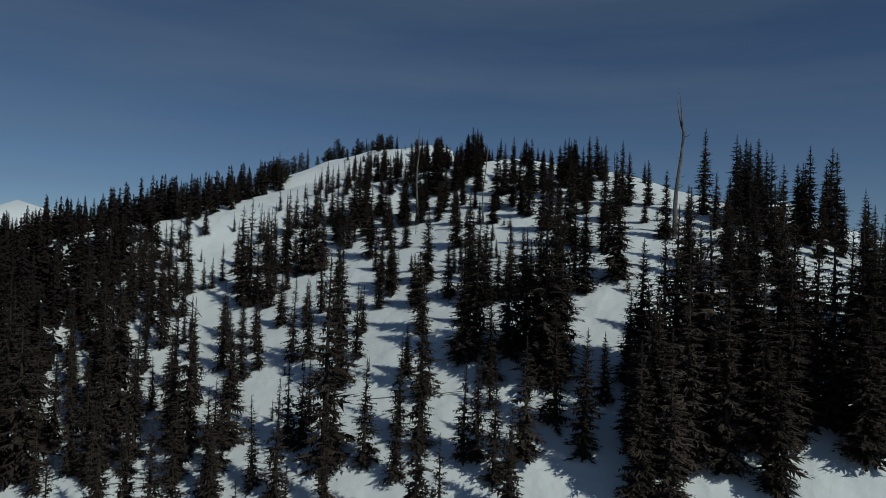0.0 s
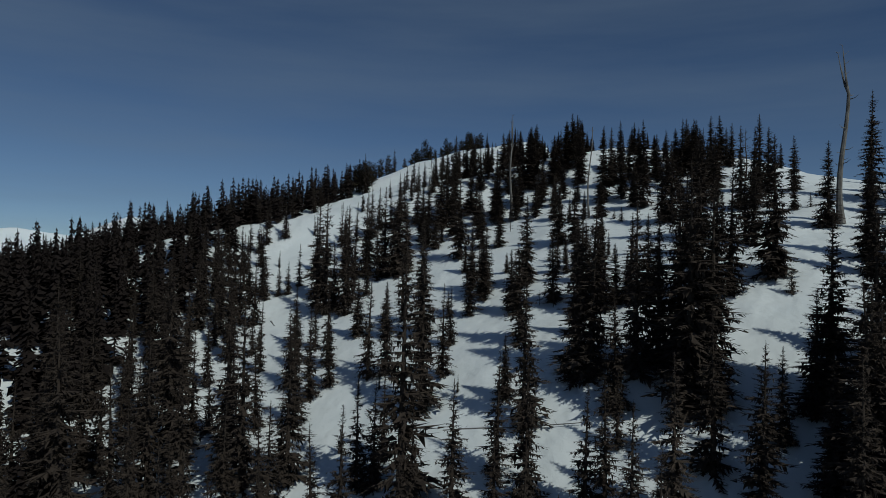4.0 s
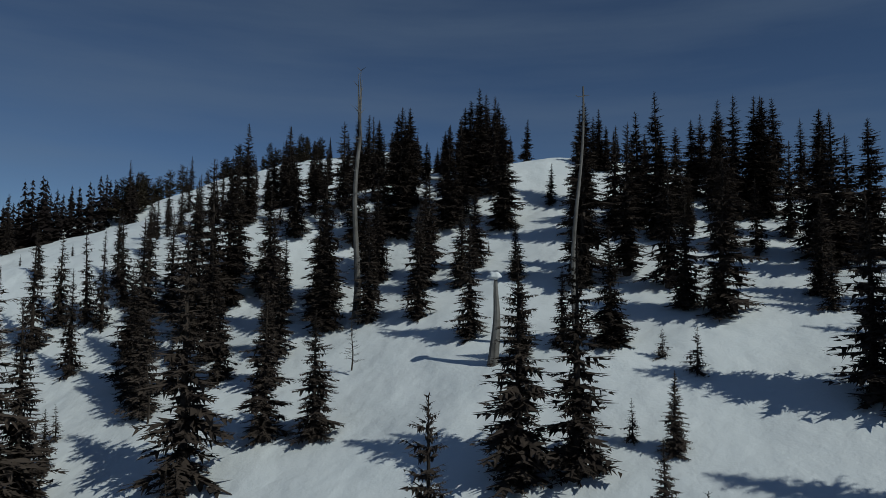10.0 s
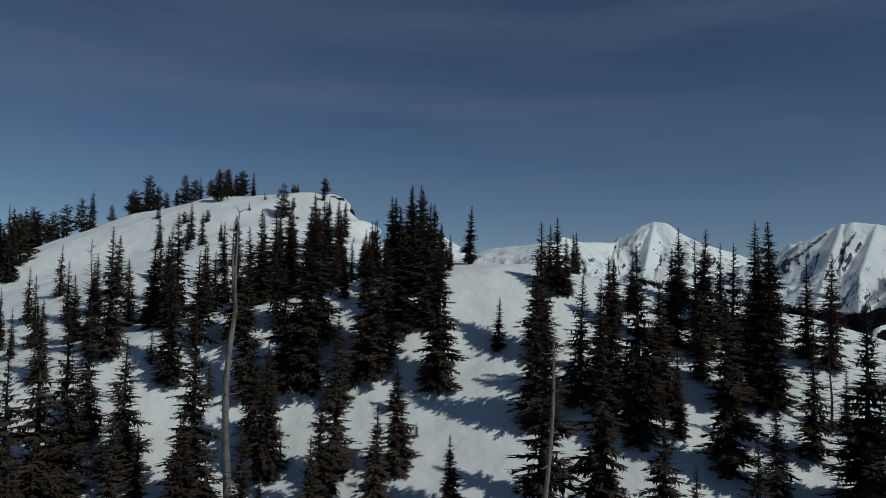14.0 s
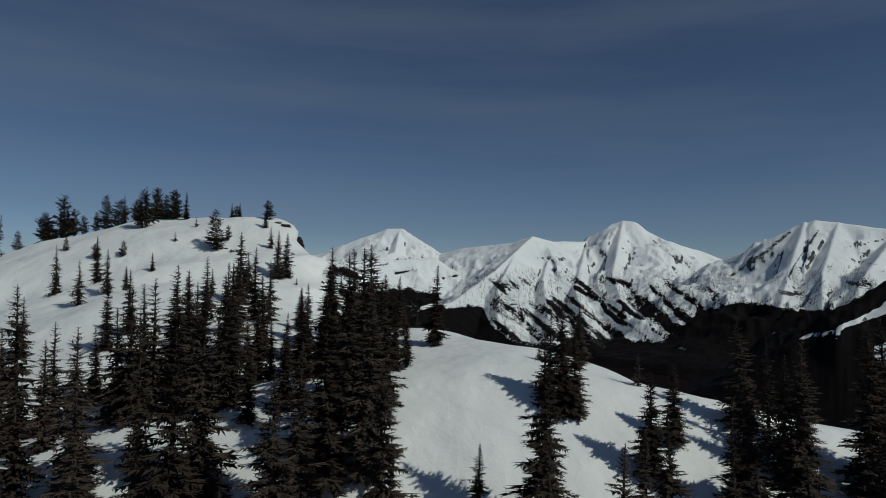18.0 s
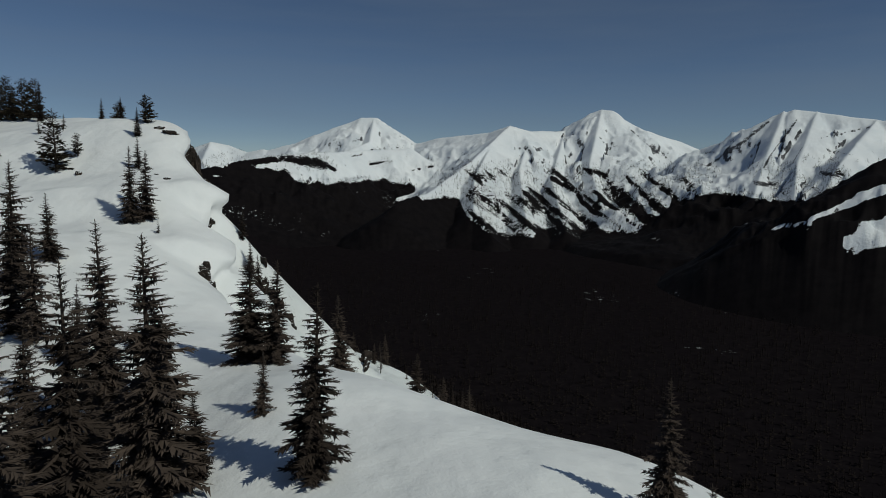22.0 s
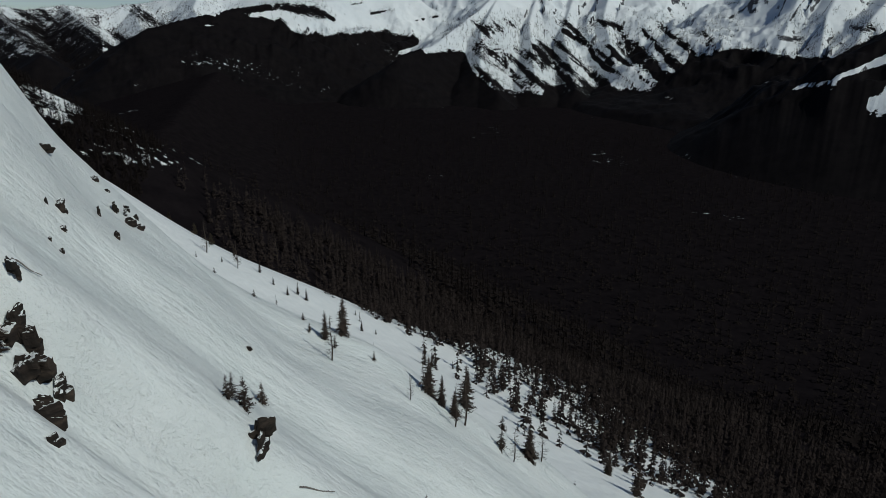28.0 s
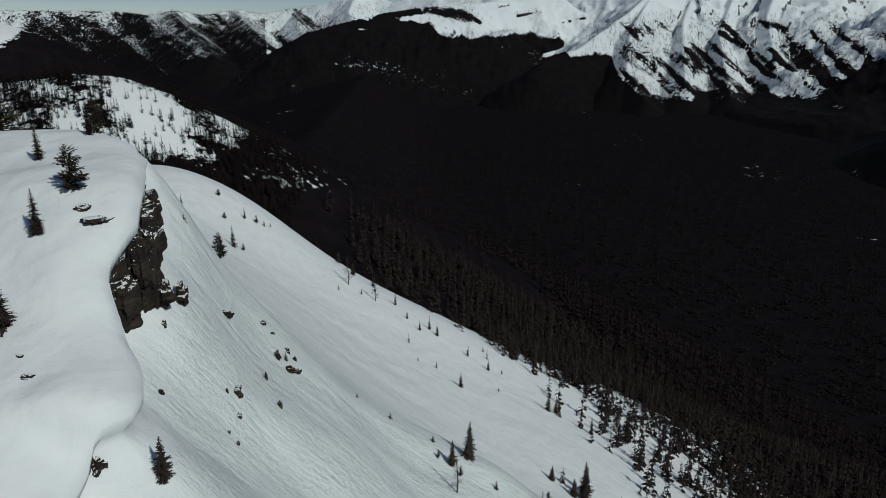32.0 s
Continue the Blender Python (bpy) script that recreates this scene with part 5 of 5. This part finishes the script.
while len(spots) < 1300:
    x, y = rng.uniform(-560, 60), rng.uniform(490, 900)
    if rng.random() < max(0.08, (float(beside_spur(x, y)) - 36) / 30):
        spots.append((x, y, rng.uniform(6, 11)))
woods("hill_woods", spots, FARFIRS, "dark firs on the low hills beyond the spur", 1.3)
spots = []
while len(spots) < 9000:
    r, a = 330 + 1900 * rng.random() ** 1.3, radians(rng.uniform(-28, 56))
    x, y = 20 + r * math.sin(a), 160 + r * math.cos(a)
    if x - float(curve(EDGE, y)) > 190 and y > 200:
        spots.append((x, y, rng.uniform(10, 19)))
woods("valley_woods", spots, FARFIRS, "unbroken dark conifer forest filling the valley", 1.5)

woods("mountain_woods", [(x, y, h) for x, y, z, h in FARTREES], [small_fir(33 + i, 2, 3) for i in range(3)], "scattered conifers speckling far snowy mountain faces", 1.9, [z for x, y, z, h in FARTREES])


# ---- dead trees ----
def snag(x, y, h, girth, lean, forks, seed, label, stubs=9):
    """A dead, barkless trunk with stubs and a split top."""
    r = random.Random(seed)
    z = float(height(x, y)) - 0.2
    root = new("dead_snag")
    root.location = (x, y, z)
    bend = Vector((lean[0], lean[1], 0)) * h
    def at(k):
        return bend * k * k + Vector((math.sin(k * 7 + seed) * 0.012 * h, math.cos(k * 6) * 0.01 * h, h * k))
    soup = Soup()
    top = 0.72 if forks else 1.0
    ks = [top * i / 11 for i in range(12)]
    soup.tube([at(k) for k in ks], [girth * (1.25 - 0.4 * min(k * 8, 1)) * (1 - 0.72 * k) for k in ks], 8)
    part_ob = new("trunk", soup.mesh("trunk", DEADWOOD))
    part_ob.parent = root
    for n in range(forks):
        soup = Soup()
        dx = Vector((r.uniform(-0.05, 0.05), r.uniform(-0.05, 0.05), 0)) * h
        pts = [at(top) + (dx * (i / 5) ** 0.7) + (at(1.0) - at(top)) * (i / 5) * (1 - 0.12 * n) for i in range(6)]
        soup.tube(pts, [girth * 0.34 * (1 - 0.17 * i) for i in range(6)], 6)
        for _ in range(4):
            p = pts[r.randrange(2, 6)]
            d = Vector((r.uniform(-1, 1), r.uniform(-1, 1), r.uniform(0.2, 0.9))) * h * 0.035
            soup.tube([p, p + d * 0.6, p + d], [girth * 0.09, girth * 0.06, girth * 0.02], 4)
        new("fork", soup.mesh("fork", DEADWOOD)).parent = root
    for _ in range(stubs):
        k = r.uniform(0.25, top)
        a = r.random() * 6.283
        l = h * r.uniform(0.02, 0.055)
        p, d = at(k), Vector((math.cos(a), math.sin(a), r.uniform(-0.3, 0.3)))
        soup = Soup()
        soup.tube([p, p + d * l * 0.6, p + d * l + Vector((0, 0, 0.2 * l))], [girth * 0.14, girth * 0.09, girth * 0.03], 4)
        new("branch_stub", soup.mesh("branch_stub", DEADWOOD)).parent = root
    return tagged(root, label, "dead tree")


snag(-4.0, 120.8, 17.0, 0.27, (0.035, 0.0), 3, 1, "tall grey barkless snag with a splintered forked top")
snag(7.2, 107.6, 13.3, 0.18, (0.03, 0.0), 0, 2, "slim straight grey dead trunk without branches", 5)
snag(30.8, 86.0, 18.6, 0.4, (0.05, 0.02), 2, 3, "tall twin-topped dead snag among the firs", 12)
stump = snag(3.4, 108.2, 4.7, 0.36, (0.02, 0.0), 0, 4, "broken dead stump wearing a cap of snow", 2)
bm = bmesh.new()
bmesh.ops.create_icosphere(bm, subdivisions=3, radius=1.0)
for v in bm.verts:
    v.co = Vector((v.co.x * 0.34 - 0.12, v.co.y * 0.3, (v.co.z if v.co.z > 0 else v.co.z * 0.5) * 0.27)) * (1 + 0.3 * noise.noise(v.co * 1.6 + Vector((2, 0, 0)))) + Vector((0.08, 0, 4.72))
me = bpy.data.meshes.new("snow_cap")
bm.to_mesh(me)
bm.free()
me.shade_smooth()
me.materials.append(LAND)
new("snow_cap", me).parent = stump


def bare_larch(x, y, h, seed):
    """A leafless larch: a thin trunk with many fine twigs."""
    r = random.Random(seed)
    root = new("bare_larch")
    root.location = (x, y, float(height(x, y)) - 0.05)
    soup = Soup()
    soup.tube([Vector((0.02 * h * math.sin(i), 0, h * i / 6)) for i in range(7)], [0.016 * h * (1 - 0.15 * i) for i in range(7)], 6)
    new("trunk", soup.mesh("trunk", BARK)).parent = root
    soup = Soup()
    for i in range(46):
        k = 0.12 + 0.86 * i / 46
        a = r.random() * 6.283
        l = h * 0.24 * (1 - k) ** 0.6 * r.uniform(0.6, 1.1)
        p = Vector((0, 0, h * k))
        d = Vector((math.cos(a), math.sin(a), r.uniform(-0.05, 0.35)))
        soup.tube([p, p + d * l * 0.55, p + d * l + Vector((0, 0, 0.12 * l))], [0.0042 * h, 0.003 * h, 0.001 * h], 3)
        for _ in range(4):
            q = p + d * l * r.uniform(0.3, 0.95)
            e = Vector((r.uniform(-1, 1), r.uniform(-1, 1), r.uniform(-0.2, 0.6))) * l * 0.28
            soup.tube([q, q + e], [0.002 * h, 0.0007 * h], 3)
    new("crown", soup.mesh("crown", BARK)).parent = root
    return tagged(root, "leafless brown larch with fine bare branches", "tree", "bare larches")


for i, (x, y, h) in enumerate(((30.2, 114.6, 7.2), (-14.4, 112.9, 4.3), (-3.7, 112.8, 3.1), (-22.3, 157.7, 6.6), (-1.9, 127.4, 2.7), (26.0, 118.0, 5.0), (-27.0, 118.0, 5.5), (1.5, 78.5, 2.6), (-16.5, 93.0, 3.4), (-5.6, 98.5, 2.4), (0.2, 80.0, 1.6),
                               (26.1, 217.2, 4.5), (33.0, 215.8, 2.9), (37.4, 215.8, 4.8), (44.2, 217.4, 4.1), (49.2, 221.8, 4.9), (39.0, 218.0, 6.3), (35.5, 221.9, 2.4), (-0.7, 368.0, 10.9), (8.1, 366.3, 9.3), (19.3, 427.5, 12.0))):
    bare_larch(x, y, h, 60 + i)


def log(ax, ay, bx, by, girth, label):
    """A fallen trunk half sunk in the snow."""
    soup = Soup()
    root = new("fallen_log")
    az, bz = float(height(ax, ay)), float(height(bx, by))
    root.location = (ax, ay, az)
    pts = [Vector(((bx - ax) * i / 6, (by - ay) * i / 6, (bz - az) * i / 6 + girth * 0.5 + 0.05 * math.sin(i * 1.3))) for i in range(7)]
    soup.tube(pts, [girth * (1 - 0.09 * i) for i in range(7)], 7)
    new("trunk", soup.mesh("trunk", DEADWOOD)).parent = root
    for i in range(1, 6):
        d = Vector((0.3 * math.sin(i * 2.1), 0.3 * math.cos(i * 2.7), 0.35)) * min(1, 0.12 * (pts[6] - pts[0]).length)
        stub = Soup()
        stub.tube([pts[i], pts[i] + d], [girth * 0.25, girth * 0.08], 4)
        new("branch_stub", stub.mesh("branch_stub", DEADWOOD)).parent = root
    return tagged(root, label, "log")


log(-7.1, 63.3, 2.9, 60.1, 0.06, "thin fallen pole lying across the snow")
log(-34.4, 97.6, -33.2, 95.8, 0.09, "curled broken top sticking out of snow")
log(22.6, 192.4, 24.4, 193.0, 0.05, "thin dead branch on the steep snow")
log(11.4, 192.9, 12.3, 193.3, 0.04, "thin dead branch above the rock rib")


# ---- rocks ----
def rock(x, y, z, sx, sy, sz, seed, label, turn=0.0, name="rock", blocks=16):
    """A broken crag: angular blocks wedged together along tilted layers."""
    r = random.Random(seed)
    tilt = Euler((r.uniform(-0.25, 0.25), r.uniform(-0.35, 0.1), r.uniform(-0.4, 0.4))).to_matrix()
    bm = bmesh.new()
    bmesh.ops.create_icosphere(bm, subdivisions=5 if blocks > 12 else 4, radius=1.0)
    way = np.array([tuple(v.co) for v in bm.verts])
    bm.verts.index_update()
    faces = [tuple(v.index for v in f.verts) for f in bm.faces]
    bm.free()
    reach = np.full(len(way), 0.25)
    for n in range(blocks):
        # how far each way goes before it leaves this block
        d = Vector((r.gauss(0, 1), r.gauss(0, 1), r.gauss(0, 1))).normalized() * (0.62 * r.random() ** 0.6)
        turned = np.array(tilt @ Euler((r.uniform(-0.25, 0.25), r.uniform(-0.25, 0.25), r.uniform(-0.7, 0.7))).to_matrix())
        size = np.array((r.uniform(0.25, 0.55), r.uniform(0.25, 0.55), r.uniform(0.12, 0.36)))
        w, o = way @ turned, -(np.array(d) @ turned)
        w = np.where(np.abs(w) < 1e-6, 1e-6, w)
        one, two = (-size - o) / w, (size - o) / w
        enter, leave = np.minimum(one, two).max(1), np.maximum(one, two).min(1)
        reach = np.where((leave > enter) & (leave > reach), leave, reach)
    jag = np.array([noise.fractal(Vector(p) * 3.1 + Vector((seed, 0, 0)), 0.8, 2.1, 4) for p in way * reach[:, None]])
    verts = way * (reach * (1 + 0.07 * jag))[:, None] * np.array((sx, sy, sz)) * 1.25
    ob = mesh_ob(name, verts, faces, ROCK)
    ob.location, ob.rotation_euler = (x, y, z), (0, 0, radians(turn))
    return tagged(ob, label, "rock", "rocks along the ridge")


FACE_LABEL, RIB_LABEL = "brown broken cliff rock under the cornice", "dark rock rib breaking through steep snow"
rock(2.9, 202.2, 27.5, 0.8, 1.1, 2.1, 1, FACE_LABEL, 20, blocks=34)
rock(3.5, 204.2, 28.5, 0.9, 1.3, 2.5, 2, FACE_LABEL, -15, blocks=34)
rock(4.0, 206.6, 29.5, 0.85, 1.3, 2.3, 3, FACE_LABEL, 10, blocks=34)
rock(5.2, 206.6, 28.2, 0.55, 0.8, 0.9, 4, FACE_LABEL, 40, blocks=18)
rock(5.7, 208.6, 27.4, 0.4, 0.65, 0.85, 12, FACE_LABEL, 10, blocks=18)
rock(3.5, 209.4, 30.7, 0.75, 1.2, 1.8, 5, FACE_LABEL, 0, blocks=28)
rock(2.5, 212.2, 32.0, 0.8, 1.2, 1.5, 6, FACE_LABEL, -30, blocks=28)
rock(0.8, 215.8, 32.6, 0.6, 1.0, 1.0, 7, FACE_LABEL, 60, blocks=18)
rock(7.6, 180.6, 22.3, 0.45, 0.6, 0.9, 8, FACE_LABEL, 25)
rock(7.4, 181.6, 22.9, 0.4, 0.5, 0.6, 9, FACE_LABEL, -20)
rock(7.9, 179.5, 21.6, 0.4, 0.5, 0.6, 13, FACE_LABEL, 60)
rock(6.5, 191.5, 26.0, 0.45, 0.5, 0.7, 10, FACE_LABEL, 15)
rock(7.0, 191.8, 25.5, 0.4, 0.4, 0.6, 11, FACE_LABEL, 70)
for i, (x, y, a, b, c) in enumerate(((11.6, 191.4, 0.6, 1.0, 0.8), (12.3, 190.3, 0.9, 1.1, 0.9), (12.9, 189.2, 0.5, 0.7, 0.7), (13.4, 187.8, 0.4, 0.8, 0.9), (13.9, 186.6, 0.25, 0.5, 0.5), (13.2, 190.4, 0.5, 0.6, 0.8), (11.5, 192.6, 0.3, 0.5, 0.5), (12.1, 191.2, 0.45, 0.6, 0.8),
                                     (20.9, 193.6, 0.6, 0.9, 0.8), (20.8, 192.8, 0.5, 0.6, 0.6), (9.7, 205.8, 0.55, 0.5, 0.75), (9.2, 205.0, 0.16, 0.25, 0.45), (10.1, 204.2, 0.3, 0.35, 0.3),
                                     (8.1, 220.3, 0.3, 0.6, 0.4), (9.0, 220.2, 0.25, 0.4, 0.35), (10.1, 217.1, 0.35, 0.45, 0.6), (10.4, 219.3, 0.3, 0.5, 0.6), (11.1, 216.4, 0.35, 0.6, 0.6), (11.1, 218.8, 0.2, 0.35, 0.5), (11.7, 217.3, 0.3, 0.5, 0.5), (10.4, 211.2, 0.2, 0.3, 0.45), (11.9, 208.6, 0.18, 0.25, 0.35), (9.9, 202.3, 0.16, 0.2, 0.25), (10.5, 202.0, 0.18, 0.22, 0.25), (6.8, 200.4, 0.16, 0.2, 0.4), (5.4, 205.4, 0.3, 0.3, 0.3), (19.8, 206.4, 0.25, 0.25, 0.22), (6.8, 214.5, 0.4, 0.6, 0.4))):
    rock(x, y, float(height(x, y)) + 0.12 * c, a * 0.66, b * 0.78, c * 1.15, 20 + i, RIB_LABEL, i * 37, blocks=10)
for i, (x, y, a, b) in enumerate(((1.0, 206.1, 0.6, 0.45), (2.2, 205.3, 0.85, 0.8), (-4.6, 197.5, 0.5, 0.3), (2.2, 195.2, 0.35, 0.25), (3.4, 193.7, 0.4, 0.3), (1.8, 193.4, 0.3, 0.2))):
    rock(x, y, float(height(x, y)) - 0.06, a, b, 0.3, 50 + i, "flat dark wind-bared rock slab in the snow", i * 50, "rock_slab", 12)
